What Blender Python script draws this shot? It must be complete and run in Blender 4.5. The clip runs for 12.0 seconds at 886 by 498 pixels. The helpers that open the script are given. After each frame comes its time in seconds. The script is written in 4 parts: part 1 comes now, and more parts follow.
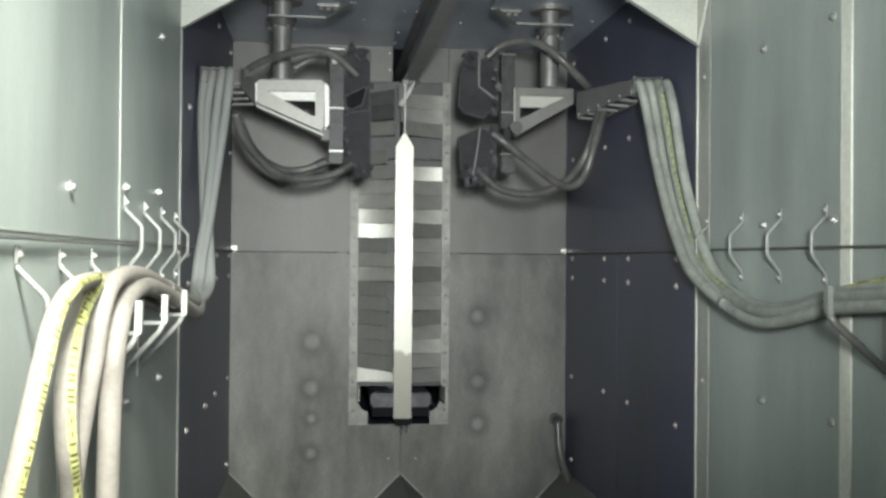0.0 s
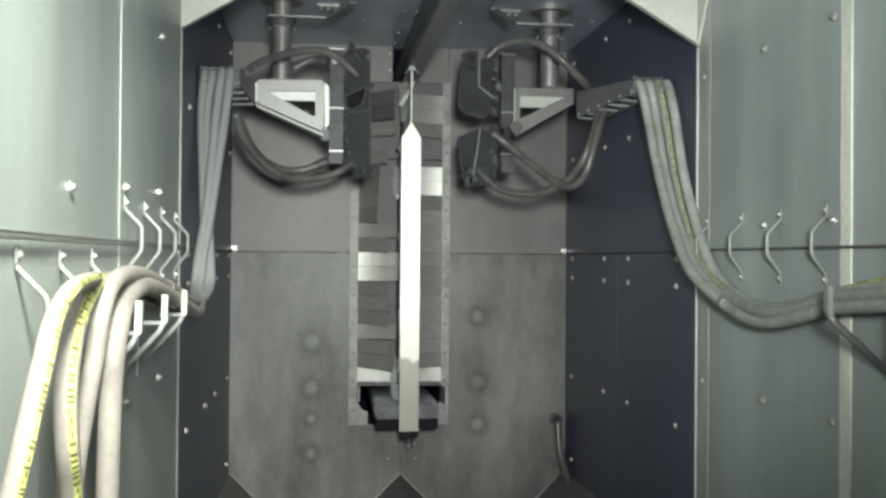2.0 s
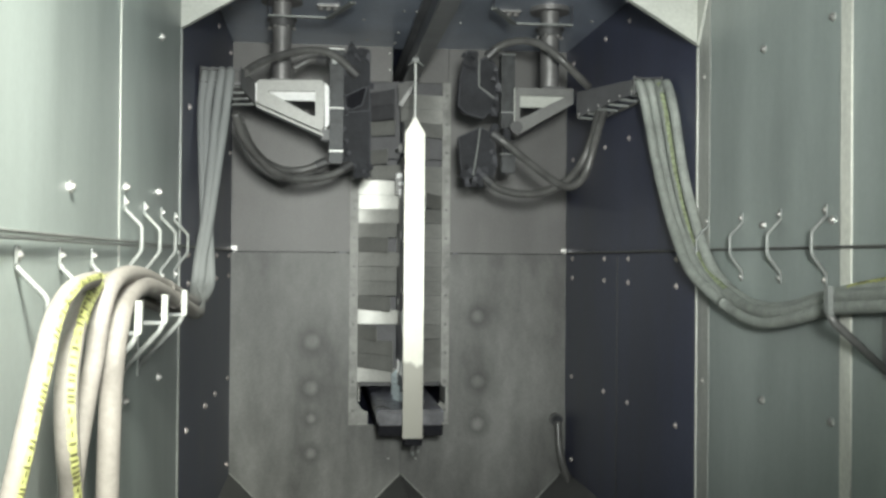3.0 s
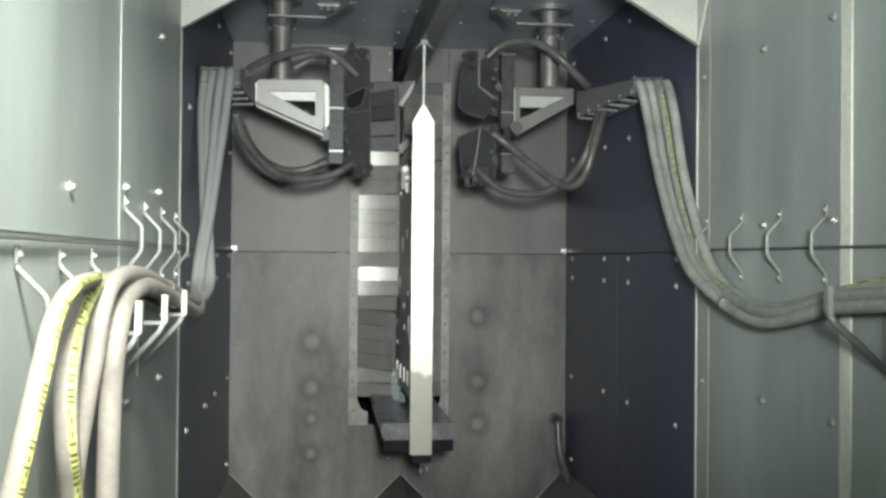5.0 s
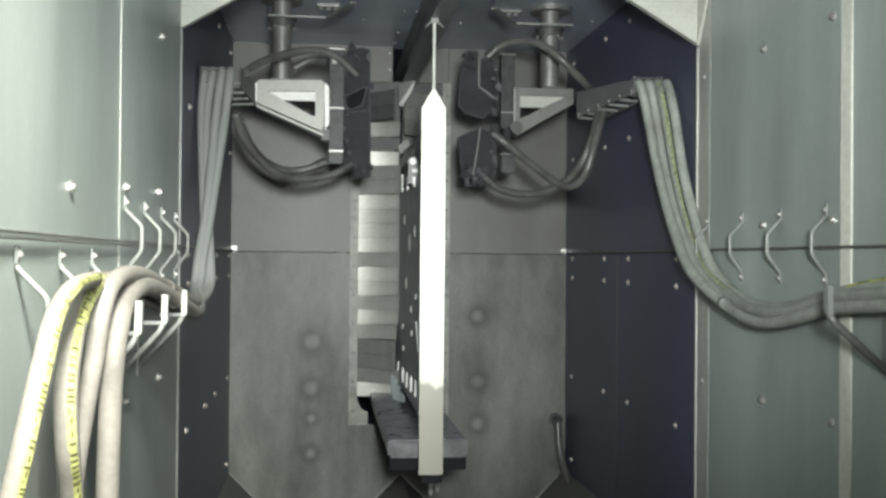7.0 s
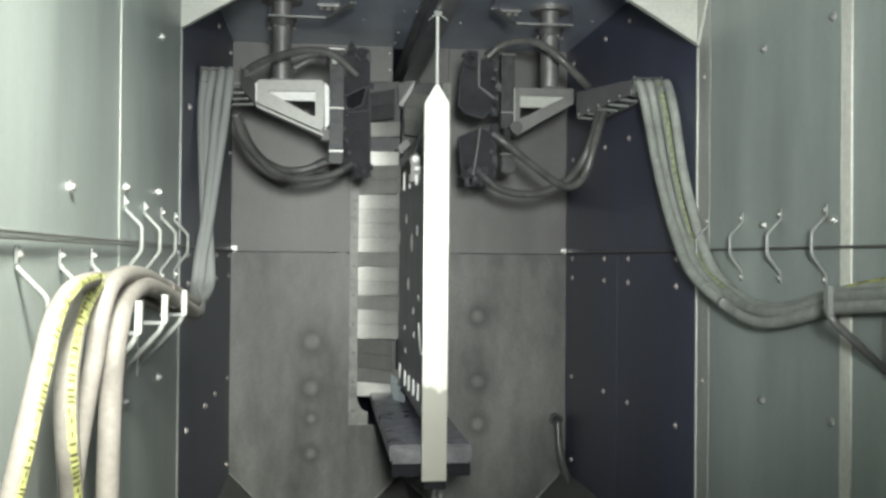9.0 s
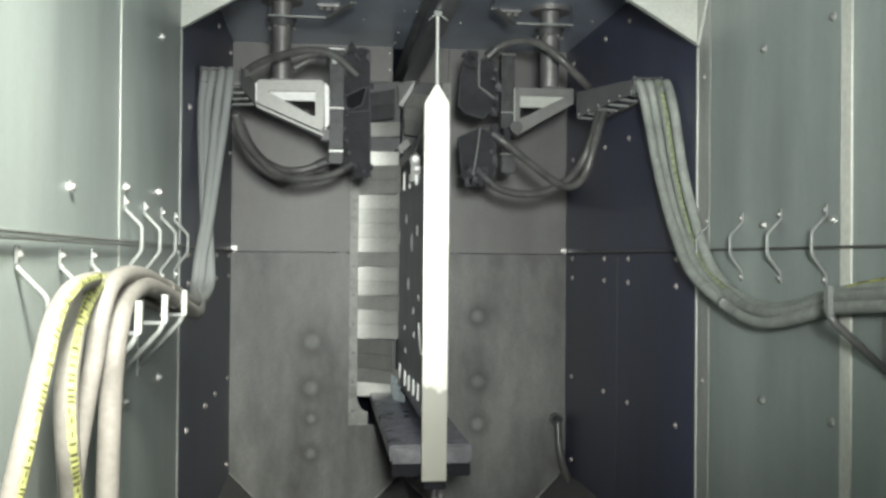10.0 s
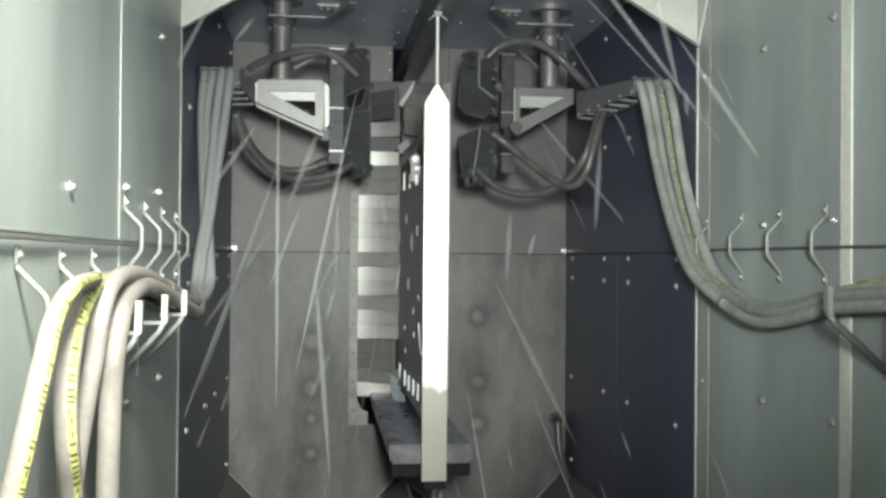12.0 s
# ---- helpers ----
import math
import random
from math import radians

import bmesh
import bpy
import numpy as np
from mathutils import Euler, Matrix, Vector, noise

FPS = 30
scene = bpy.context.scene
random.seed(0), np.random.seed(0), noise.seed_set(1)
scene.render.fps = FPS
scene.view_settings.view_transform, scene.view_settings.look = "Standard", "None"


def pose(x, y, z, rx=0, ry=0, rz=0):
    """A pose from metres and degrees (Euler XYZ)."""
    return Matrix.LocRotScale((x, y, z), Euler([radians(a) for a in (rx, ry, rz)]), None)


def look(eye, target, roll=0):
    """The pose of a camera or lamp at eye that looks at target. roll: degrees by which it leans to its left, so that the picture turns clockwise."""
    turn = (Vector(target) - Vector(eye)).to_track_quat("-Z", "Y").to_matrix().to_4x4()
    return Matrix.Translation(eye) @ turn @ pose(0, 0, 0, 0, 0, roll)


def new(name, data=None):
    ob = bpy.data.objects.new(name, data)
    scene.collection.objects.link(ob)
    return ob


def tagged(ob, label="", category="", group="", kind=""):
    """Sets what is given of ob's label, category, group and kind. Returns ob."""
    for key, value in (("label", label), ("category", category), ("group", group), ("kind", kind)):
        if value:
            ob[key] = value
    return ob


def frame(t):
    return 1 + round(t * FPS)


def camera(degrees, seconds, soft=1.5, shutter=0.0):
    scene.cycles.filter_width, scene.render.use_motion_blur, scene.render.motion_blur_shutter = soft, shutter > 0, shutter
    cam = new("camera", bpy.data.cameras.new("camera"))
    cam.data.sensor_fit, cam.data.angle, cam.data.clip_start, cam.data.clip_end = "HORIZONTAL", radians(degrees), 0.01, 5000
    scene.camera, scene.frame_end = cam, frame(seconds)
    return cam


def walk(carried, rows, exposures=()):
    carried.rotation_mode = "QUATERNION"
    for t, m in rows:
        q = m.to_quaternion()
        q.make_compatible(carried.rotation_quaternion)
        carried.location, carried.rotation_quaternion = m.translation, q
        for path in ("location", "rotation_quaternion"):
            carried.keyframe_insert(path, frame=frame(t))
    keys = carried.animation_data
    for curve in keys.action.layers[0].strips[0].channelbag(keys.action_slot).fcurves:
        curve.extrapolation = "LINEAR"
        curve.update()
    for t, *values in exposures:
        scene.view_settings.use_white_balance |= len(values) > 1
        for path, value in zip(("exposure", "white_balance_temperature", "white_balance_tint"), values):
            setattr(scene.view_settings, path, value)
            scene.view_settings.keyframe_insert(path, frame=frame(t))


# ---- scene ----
cam = camera(46.73, 12.0, soft=2.8)
EYE = (0.0, 0.0, 1.7)
VIEW = look(EYE, (1.1765, 9.930, 1.8004), 0.494)
walk(cam, [(0.0, VIEW), (12.0, VIEW)], [(0.0, 0.15), (3.0, 0.10), (6.0, 0.08), (9.0, 0.04), (10.0, 0.05), (10.9, 0.11), (11.6, 0.11), (12.0, 0.07)])

# ---- world and lights ----
world = bpy.data.worlds.new("world")
scene.world = world
world.use_nodes = True
world.node_tree.nodes["Background"].inputs[0].default_value = (0.75, 0.85, 0.9, 1)
world.node_tree.nodes["Background"].inputs[1].default_value = 0.02


def area(name, eye, target, sx, sy, power, colour):
    d = bpy.data.lights.new(name, "AREA")
    d.shape, d.size, d.size_y, d.energy, d.color = "RECTANGLE", sx, sy, power, colour
    ob = new(name, d)
    ob.matrix_world = look(eye, target)
    return ob


def flood(name, eye, target, power, colour, radius, cone):
    d = bpy.data.lights.new(name, "SPOT")
    d.energy, d.color, d.shadow_soft_size = power, colour, radius
    d.spot_size, d.spot_blend = radians(cone), 1.0
    new(name, d).matrix_world = look(eye, target)


# cabinet floodlights, above and behind the eye
flood("flood_light_window", (0.10, -0.25, 1.92), (0.64, 5.0, 2.17), 640, (0.945, 0.985, 0.940), 0.13, 54)
flood("flood_light_corner", (0.06, 0.15, 2.95), (-0.46, 1.62, 1.62), 720, (0.975, 1.0, 0.885), 0.22, 58)
area("flood_light_middle", (0.02, 1.90, 3.12), (0.32, 2.35, 1.0), 0.4, 0.5, 5.8, (0.86, 1.0, 0.97))


# ---- materials ----
def material(name, base, rough=0.5, metal=0.0, vary=0.25, scale=6.0, bump=0.1, fine=90.0, streak=1.0, spec=0.5, dark=None, grain=0.35):
    """Procedural surface: large blotches, fine grain and relief. streak > 1 draws the blotches out upright."""
    m = bpy.data.materials.new(name)
    m.use_nodes = True
    nt = m.node_tree
    b = nt.nodes["Principled BSDF"]
    b.inputs["Metallic"].default_value = metal
    b.inputs["Specular IOR Level"].default_value = spec
    tc = nt.nodes.new("ShaderNodeTexCoord")
    mp = nt.nodes.new("ShaderNodeMapping")
    mp.inputs["Scale"].default_value = (1, 1, 1 / streak)
    nt.links.new(tc.outputs["Object"], mp.inputs[0])
    n1 = nt.nodes.new("ShaderNodeTexNoise")
    n1.inputs["Scale"].default_value, n1.inputs["Detail"].default_value = scale, 6
    n1.inputs["Roughness"].default_value = 0.6
    n2 = nt.nodes.new("ShaderNodeTexNoise")
    n2.inputs["Scale"].default_value, n2.inputs["Detail"].default_value = fine, 3
    nt.links.new(mp.outputs[0], n1.inputs[0])
    nt.links.new(tc.outputs["Object"], n2.inputs[0])
    r = nt.nodes.new("ShaderNodeValToRGB")
    lo = dark or tuple(c * (1 - vary) for c in base)
    hi = tuple(min(1, c * (1 + vary * 0.7)) for c in base)
    r.color_ramp.elements[0].position, r.color_ramp.elements[0].color = 0.33, (*lo, 1)
    r.color_ramp.elements[1].position, r.color_ramp.elements[1].color = 0.67, (*hi, 1)
    nt.links.new(n1.outputs[0], r.inputs[0])
    mx = nt.nodes.new("ShaderNodeMixRGB")
    mx.blend_type = "MULTIPLY"
    mx.inputs[0].default_value = grain
    nt.links.new(r.outputs[0], mx.inputs[1])
    nt.links.new(n2.outputs[0], mx.inputs[2])
    # each piece a shade of its own
    oi = nt.nodes.new("ShaderNodeObjectInfo")
    mr = nt.nodes.new("ShaderNodeMapRange")
    mr.inputs["To Min"].default_value, mr.inputs["To Max"].default_value = 1.15, 1.4
    nt.links.new(oi.outputs["Random"], mr.inputs[0])
    vm = nt.nodes.new("ShaderNodeVectorMath")
    vm.operation = "SCALE"
    nt.links.new(mx.outputs[0], vm.inputs[0])
    nt.links.new(mr.outputs[0], vm.inputs["Scale"])
    nt.links.new(vm.outputs[0], b.inputs["Base Color"])
    rr = nt.nodes.new("ShaderNodeMapRange")
    rr.inputs["To Min"].default_value, rr.inputs["To Max"].default_value = max(0.05, rough - 0.12), min(1, rough + 0.12)
    nt.links.new(n1.outputs[0], rr.inputs[0])
    nt.links.new(rr.outputs[0], b.inputs["Roughness"])
    if bump:
        bp = nt.nodes.new("ShaderNodeBump")
        bp.inputs["Strength"].default_value, bp.inputs["Distance"].default_value = bump, 0.004
        nt.links.new(n2.outputs[0], bp.inputs["Height"])
        nt.links.new(bp.outputs[0], b.inputs["Normal"])
    return m


GREY_PAINT = material("grey_green_paint", (0.285, 0.318, 0.306), 0.40, 0.0, 0.30, 1.6, 0.03, 60, 4.0, grain=0.12)
DARK_RUBBER = material("dark_lining", (0.064, 0.071, 0.118), 0.40, 0.0, 0.35, 2.2, 0.08, 80, 4.0)
# lining colour lightened to make up for light missing on the ceiling
CEILING_LIFTED = material("lightened_ceiling_lining", (0.39, 0.44, 0.52), 0.34, 0.0, 0.2, 2.2, 0.05, 80)
PALE_PAINT = material("pale_cream_paint", (0.47, 0.48, 0.44), 0.5, 0.0, 0.14, 3.0, 0.04)
BACK_STEEL = material("blasted_steel", (0.128, 0.126, 0.122), 0.48, 0.45, 0.26, 2.5, 0.12, 120, 2.0)
BACK_STEEL_LOW = material("worn_blasted_steel", (0.172, 0.173, 0.164), 0.50, 0.25, 0.52, 3.2, 0.14, 120, 2.4)
FLAP = material("spring_flap", (0.45, 0.45, 0.42), 0.42, 0.5, 0.12, 9.0, 0.05, 90)
STRIP = material("curtain_strip_steel", (0.30, 0.30, 0.28), 0.5, 0.2, 0.45, 9.0, 0.1, 90)
BRIGHT_STEEL = material("bright_steel", (0.70, 0.69, 0.61), 0.4, 0.25, 0.08, 8.0, 0.04, 150)
EDGE_STEEL = material("bare_edge_steel", (0.75, 0.76, 0.72), 0.4, 0.3, 0.1, 10.0, 0.05)
BRACKET = material("machined_bracket", (0.28, 0.28, 0.265), 0.45, 0.3, 0.10, 9.0, 0.05)
ARM_STEEL = material("grey_arm_steel", (0.088, 0.088, 0.088), 0.46, 0.3, 0.25, 9.0, 0.08)
PIPE = material("dull_pipe_steel", (0.25, 0.245, 0.24), 0.46, 0.55, 0.2, 9.0, 0.04)
BLACK_RUBBER = material("black_rubber", (0.032, 0.033, 0.037), 0.6, 0.0, 0.35, 12.0, 0.15, 90, 1.0, 0.15)
HOSE_GREY = material("grey_hose_rubber", (0.29, 0.308, 0.285), 0.5, 0.0, 0.25, 14.0, 0.06)
HOSE_PALE = material("pale_hose_rubber", (0.288, 0.264, 0.242), 0.6, 0.0, 0.18, 10.0, 0.10)
MAST = material("pitted_mast_steel", (0.030, 0.032, 0.033), 0.45, 0.3, 0.6, 22.0, 0.3, 70)
HOSE_DARK = material("dark_hose_rubber", (0.112, 0.111, 0.106), 0.36, 0.0, 0.3, 14.0, 0.10, spec=0.6)
YELLOW = material("yellow_hose_marking", (0.57, 0.585, 0.23), 0.6, 0.0, 0.3, 60.0, 0.05)
INK = material("olive_ink", (0.15, 0.145, 0.06), 0.6, 0.0, 0.3, 30.0, 0.0)
ROD = material("grey_painted_rod", (0.25, 0.26, 0.25), 0.4, 0.2, 0.15, 20.0, 0.05)
BOLT = material("zinc_bolt", (0.58, 0.57, 0.55), 0.38, 0.8, 0.1, 30.0, 0.0)
COPPER = material("coppery_bolt", (0.68, 0.62, 0.60), 0.34, 0.6, 0.1, 30.0, 0.0)
DARK_GREY = material("dark_grey", (0.12, 0.12, 0.125), 0.55, 0.0, 0.25, 6.0, 0.06)
DARK_STEEL = material("sooty_steel", (0.050, 0.051, 0.058), 0.5, 0.1, 0.35, 14.0, 0.1, 90, 1.0, 0.3)
PLATE_GREY = material("grey_plate", (0.145, 0.145, 0.14), 0.42, 0.3, 0.15, 9.0, 0.05)
SEAM = material("bare_seam", (0.42, 0.43, 0.40), 0.45, 0.2, 0.35, 8.0, 0.05, 60, 4.0)
MATT_BLACK = material("matt_black", (0.016, 0.016, 0.019), 0.9, 0.0, 0.3, 8.0, 0.05, 90, 1.0, 0.1)
FADED = material("faded_hose_print", (0.27, 0.31, 0.19), 0.6, 0.0, 0.45, 90.0, 0.05)
WORN_EDGE = material("worn_joint_paint", (0.40, 0.41, 0.385), 0.45, 0.0, 0.25, 8.0, 0.05, 60, 4.0)
JOINT_PALE = material("pale_joint_filler", (0.64, 0.64, 0.585), 0.5, 0.0, 0.22, 6.0, 0.05, 60, 5.0)
MASK = material("dark_panel_coating", (0.40, 0.40, 0.43), 0.45, 0.0, 0.2, 5.0, 0.06)
TRAY = material("navy_rubber_tray", (0.165, 0.168, 0.215), 0.30, 0.0, 0.8, 16.0, 0.15, 60)
TRAY_FACE = material("worn_tray_front", (0.125, 0.125, 0.136), 0.5, 0.0, 0.45, 14.0, 0.08)
BRIGHT_WHITE = material("bright_white", (0.9, 0.9, 0.88), 0.4, 0.0, 0.04, 20.0, 0.0)
CYAN = material("pale_blue_film", (0.82, 0.93, 0.95), 0.25, 0.0, 0.06, 20.0, 0.0)
RAIL = material("dark_rail_steel", (0.19, 0.195, 0.205), 0.38, 0.3, 0.35, 6.0, 0.05)


def two_tone(m, height):
    """The lower end of the bar keeps a greyer, unpolished face with a wavy, slanting edge."""
    nt = m.node_tree
    b = nt.nodes["Principled BSDF"]
    old = b.inputs["Base Color"].links[0].from_socket
    tc = nt.nodes.new("ShaderNodeTexCoord")
    no = nt.nodes.new("ShaderNodeTexNoise")
    no.inputs["Scale"].default_value, no.inputs["Detail"].default_value = 14, 2
    nt.links.new(tc.outputs["Object"], no.inputs[0])
    sp = nt.nodes.new("ShaderNodeSeparateXYZ")
    nt.links.new(tc.outputs["Object"], sp.inputs[0])
    ad = nt.nodes.new("ShaderNodeMath")
    ad.operation = "MULTIPLY_ADD"
    ad.inputs[1].default_value = 0.10
    nt.links.new(no.outputs[0], ad.inputs[0])
    sl = nt.nodes.new("ShaderNodeMath")
    sl.operation = "MULTIPLY_ADD"
    sl.inputs[1].default_value = 0.45
    nt.links.new(sp.outputs["X"], sl.inputs[0])
    nt.links.new(sp.outputs["Z"], sl.inputs[2])
    nt.links.new(sl.outputs[0], ad.inputs[2])
    mr = nt.nodes.new("ShaderNodeMapRange")
    mr.inputs["From Min"].default_value, mr.inputs["From Max"].default_value = height, height + 0.02
    nt.links.new(ad.outputs[0], mr.inputs[0])
    mx = nt.nodes.new("ShaderNodeMixRGB")
    mx.inputs[1].default_value = (0.37, 0.36, 0.315, 1)
    nt.links.new(mr.outputs[0], mx.inputs[0])
    nt.links.new(old, mx.inputs[2])
    nt.links.new(mx.outputs[0], b.inputs["Base Color"])


def dim_length(m, y, paint):
    """Hoses turn grey past the holders; the colour paints in the different light there."""
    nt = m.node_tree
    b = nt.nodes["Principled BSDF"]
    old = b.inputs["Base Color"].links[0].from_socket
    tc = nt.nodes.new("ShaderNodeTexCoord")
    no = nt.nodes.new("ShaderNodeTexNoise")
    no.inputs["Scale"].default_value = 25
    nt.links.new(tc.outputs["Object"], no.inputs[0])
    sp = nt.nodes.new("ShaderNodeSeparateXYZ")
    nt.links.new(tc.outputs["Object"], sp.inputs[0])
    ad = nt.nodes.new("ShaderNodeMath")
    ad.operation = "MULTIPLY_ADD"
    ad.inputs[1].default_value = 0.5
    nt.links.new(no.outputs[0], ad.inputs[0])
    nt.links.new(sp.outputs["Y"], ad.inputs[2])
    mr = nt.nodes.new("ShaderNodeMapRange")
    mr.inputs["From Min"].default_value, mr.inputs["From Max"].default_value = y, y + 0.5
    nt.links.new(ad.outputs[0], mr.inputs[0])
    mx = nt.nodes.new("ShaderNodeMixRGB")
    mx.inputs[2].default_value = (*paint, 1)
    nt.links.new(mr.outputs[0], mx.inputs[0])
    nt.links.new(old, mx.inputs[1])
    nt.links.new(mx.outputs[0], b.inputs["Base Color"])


def blast_rings(m, centres):
    """Round wear marks where the jets strike the plate: a bare middle inside a sooty ring."""
    nt = m.node_tree
    b = nt.nodes["Principled BSDF"]
    tc = nt.nodes.new("ShaderNodeTexCoord")
    for c, r in centres:
        old = b.inputs["Base Color"].links[0].from_socket
        di = nt.nodes.new("ShaderNodeVectorMath")
        di.operation = "DISTANCE"
        di.inputs[1].default_value = (c[0] - 0.4, 0, c[1] - 0.62)
        nt.links.new(tc.outputs["Object"], di.inputs[0])
        ra = nt.nodes.new("ShaderNodeValToRGB")
        e = ra.color_ramp.elements
        e[0].position, e[0].color = 0.0, (1.40, 1.40, 1.36, 1)
        e[1].position, e[1].color = min(0.98, r * 3.4), (1, 1, 1, 1)
        for pos, v in ((r * 0.4, 1.24), (r * 0.95, 0.64), (r * 1.3, 0.75), (r * 2.0, 0.94)):
            k = e.new(pos)
            k.color = (v, v, v, 1)
        nt.links.new(di.outputs["Value"], ra.inputs[0])
        mx = nt.nodes.new("ShaderNodeMixRGB")
        mx.blend_type = "MULTIPLY"
        mx.inputs[0].default_value = 1.0
        nt.links.new(old, mx.inputs[1])
        nt.links.new(ra.outputs[0], mx.inputs[2])
        nt.links.new(mx.outputs[0], b.inputs["Base Color"])


two_tone(BRIGHT_STEEL, 0.365)
# greyer hose lengths past the holders stand in for weaker light
dim_length(HOSE_PALE, -0.75, (0.262, 0.272, 0.268))
blast_rings(BACK_STEEL_LOW, [((-0.043, 1.28), 0.05), ((-0.047, 1.048), 0.045), ((0.80, 1.077), 0.042), ((0.80, 0.86), 0.042), ((-0.045, 0.72), 0.035), ((0.797, 1.41), 0.04), ((-0.045, 0.895), 0.03)])


# ---- building helpers ----
def box(bm, a, b, bevel=0.0):
    """An upright box between two corners, its edges rounded off."""
    r = bmesh.ops.create_cube(bm, size=1.0)
    vs = r["verts"]
    for v in vs:
        v.co = Vector([(a[i] + b[i]) / 2 + v.co[i] * abs(b[i] - a[i]) for i in range(3)])
    if bevel:
        es = list({e for v in vs for e in v.link_edges})
        bmesh.ops.bevel(bm, geom=es, offset=bevel, segments=2, affect="EDGES")
    return bm


def turned(axis):
    return Vector(axis).to_track_quat("Z", "Y").to_matrix().to_4x4()


def cyl(bm, a, b, r, r2=None, n=20):
    """A round bar or cone from a to b."""
    a, b = Vector(a), Vector(b)
    m = Matrix.Translation((a + b) / 2) @ turned(b - a)
    bmesh.ops.create_cone(bm, cap_ends=True, segments=n, radius1=r, radius2=r if r2 is None else r2, depth=(b - a).length, matrix=m)
    return bm


def prism(bm, pts, way):
    """A flat outline pushed along way."""
    vs = [bm.verts.new(p) for p in pts]
    f = bm.faces.new(vs)
    r = bmesh.ops.extrude_face_region(bm, geom=[f])
    bmesh.ops.translate(bm, verts=[v for v in r["geom"] if isinstance(v, bmesh.types.BMVert)], vec=way)
    bmesh.ops.recalc_face_normals(bm, faces=bm.faces)
    return bm


def spline(pts, per=8):
    pts = [Vector(p) for p in pts]
    ext = [2 * pts[0] - pts[1], *pts, 2 * pts[-1] - pts[-2]]
    out = []
    for i in range(1, len(ext) - 2):
        p0, p1, p2, p3 = ext[i - 1:i + 3]
        for k in range(per):
            t = k / per
            out.append(0.5 * ((2 * p1) + (p2 - p0) * t + (2 * p0 - 5 * p1 + 4 * p2 - p3) * t * t + (3 * p1 - p0 - 3 * p2 + p3) * t ** 3))
    out.append(pts[-1])
    return out


def tube(bm, pts, r, per=8, n=14, smooth=True, arc=None):
    """A hose or bent rod through pts; arc gives a start and end angle for a stripe that lies on such a hose."""
    line = spline(pts, per) if smooth else [Vector(p) for p in pts]
    rings, side = [], None
    for i, p in enumerate(line):
        d = (line[min(i + 1, len(line) - 1)] - line[max(i - 1, 0)]).normalized()
        if side is None:
            side = d.orthogonal().normalized() if arc is None else (Vector((0, -1, 0)) - d * d.dot(Vector((0, -1, 0)))).normalized()
        side = (side - d * side.dot(d)).normalized()
        up = d.cross(side)
        if arc is None:
            angles = [2 * math.pi * k / n for k in range(n)]
        else:
            angles = [arc[0] + (arc[1] - arc[0]) * k / (n - 1) for k in range(n)]
        rr = r(p) if callable(r) else r
        rings.append([bm.verts.new(p + rr * (math.cos(a) * side + math.sin(a) * up)) for a in angles])
    for u, v in zip(rings, rings[1:]):
        for k in range(n if arc is None else n - 1):
            f = bm.faces.new((u[k], u[(k + 1) % n], v[(k + 1) % n], v[k]))
            f.smooth = True
    if arc is None:
        bm.faces.new(rings[0][::-1])
        bm.faces.new(rings[-1])
    return bm


def mesh_of(name, bm, material_):
    me = bpy.data.meshes.new(name)
    bmesh.ops.recalc_face_normals(bm, faces=bm.faces)
    bm.to_mesh(me)
    bm.free()
    me.materials.append(material_)
    return me


def part(name, bm, material_, parent=None, label=""):
    ob = new(name, mesh_of(name, bm, material_))
    if parent:
        ob.parent = parent
    return tagged(ob, label)


def thing(name, at, label, category, group="", kind=""):
    ob = new(name)
    ob.empty_display_size = 0.05
    ob.matrix_world = Matrix.Translation(at)
    return tagged(ob, label, category, group, kind)


def B():
    return bmesh.new()


# ---- the cabinet ----
XL, XR, YB, YF, YN = -0.448, 1.257, 5.2, 3.34, -1.2
ZT, ZB, ZTOP = 2.779, 0.622, 3.15


def structure(name, bm, mat, label, category):
    return tagged(part(name, bm, mat), label, category, kind="structure")


structure("wall_west_rear", box(B(), (XL - 0.06, YF, 0.1), (XL, YB, ZT)), DARK_RUBBER, "blue-black lined side wall of the blast chamber", "wall")
structure("wall_east_rear", box(B(), (XR, YF, 0.1), (XR + 0.06, YB, ZT)), DARK_RUBBER, "blue-black lined side wall of the blast chamber", "wall")
structure("wall_west_front", box(B(), (XL - 0.06, YN, 0.1), (XL, YF - 0.004, ZTOP)), GREY_PAINT, "grey-green painted steel side wall", "wall")
structure("wall_east_front", box(B(), (XR, YN, 0.1), (XR + 0.06, YF - 0.004, ZTOP)), GREY_PAINT, "grey-green painted steel side wall", "wall")
structure("wall_south", box(B(), (XL - 0.06, YN - 0.06, 0.1), (XR + 0.06, YN, ZTOP)), GREY_PAINT, "grey painted end wall of the cabinet", "wall")
structure("ceiling_front", box(B(), (XL - 0.06, YN - 0.06, ZTOP), (XR + 0.06, YF + 0.06, ZTOP + 0.05)), PALE_PAINT, "pale painted cabinet ceiling", "ceiling")
structure("ceiling_rear", box(B(), (XL - 0.06, YF + 0.01, ZT), (XR + 0.06, YB + 0.06, ZT + 0.05)), CEILING_LIFTED, "chamber ceiling in a lightened blue-grey", "ceiling")
structure("header", box(B(), (XL, YF + 0.012, ZT + 0.05), (XR, YF + 0.05, ZTOP)), PALE_PAINT, "pale painted header plate", "wall")

# back wall: plates round the curtain opening
SX0, SX1, SZ0, SZ1 = 0.150, 0.640, 0.862, 2.600
back = thing("wall_north", (0.4, YB, 0.62), "grey blasted steel end wall with a flap curtain opening", "wall", kind="structure")


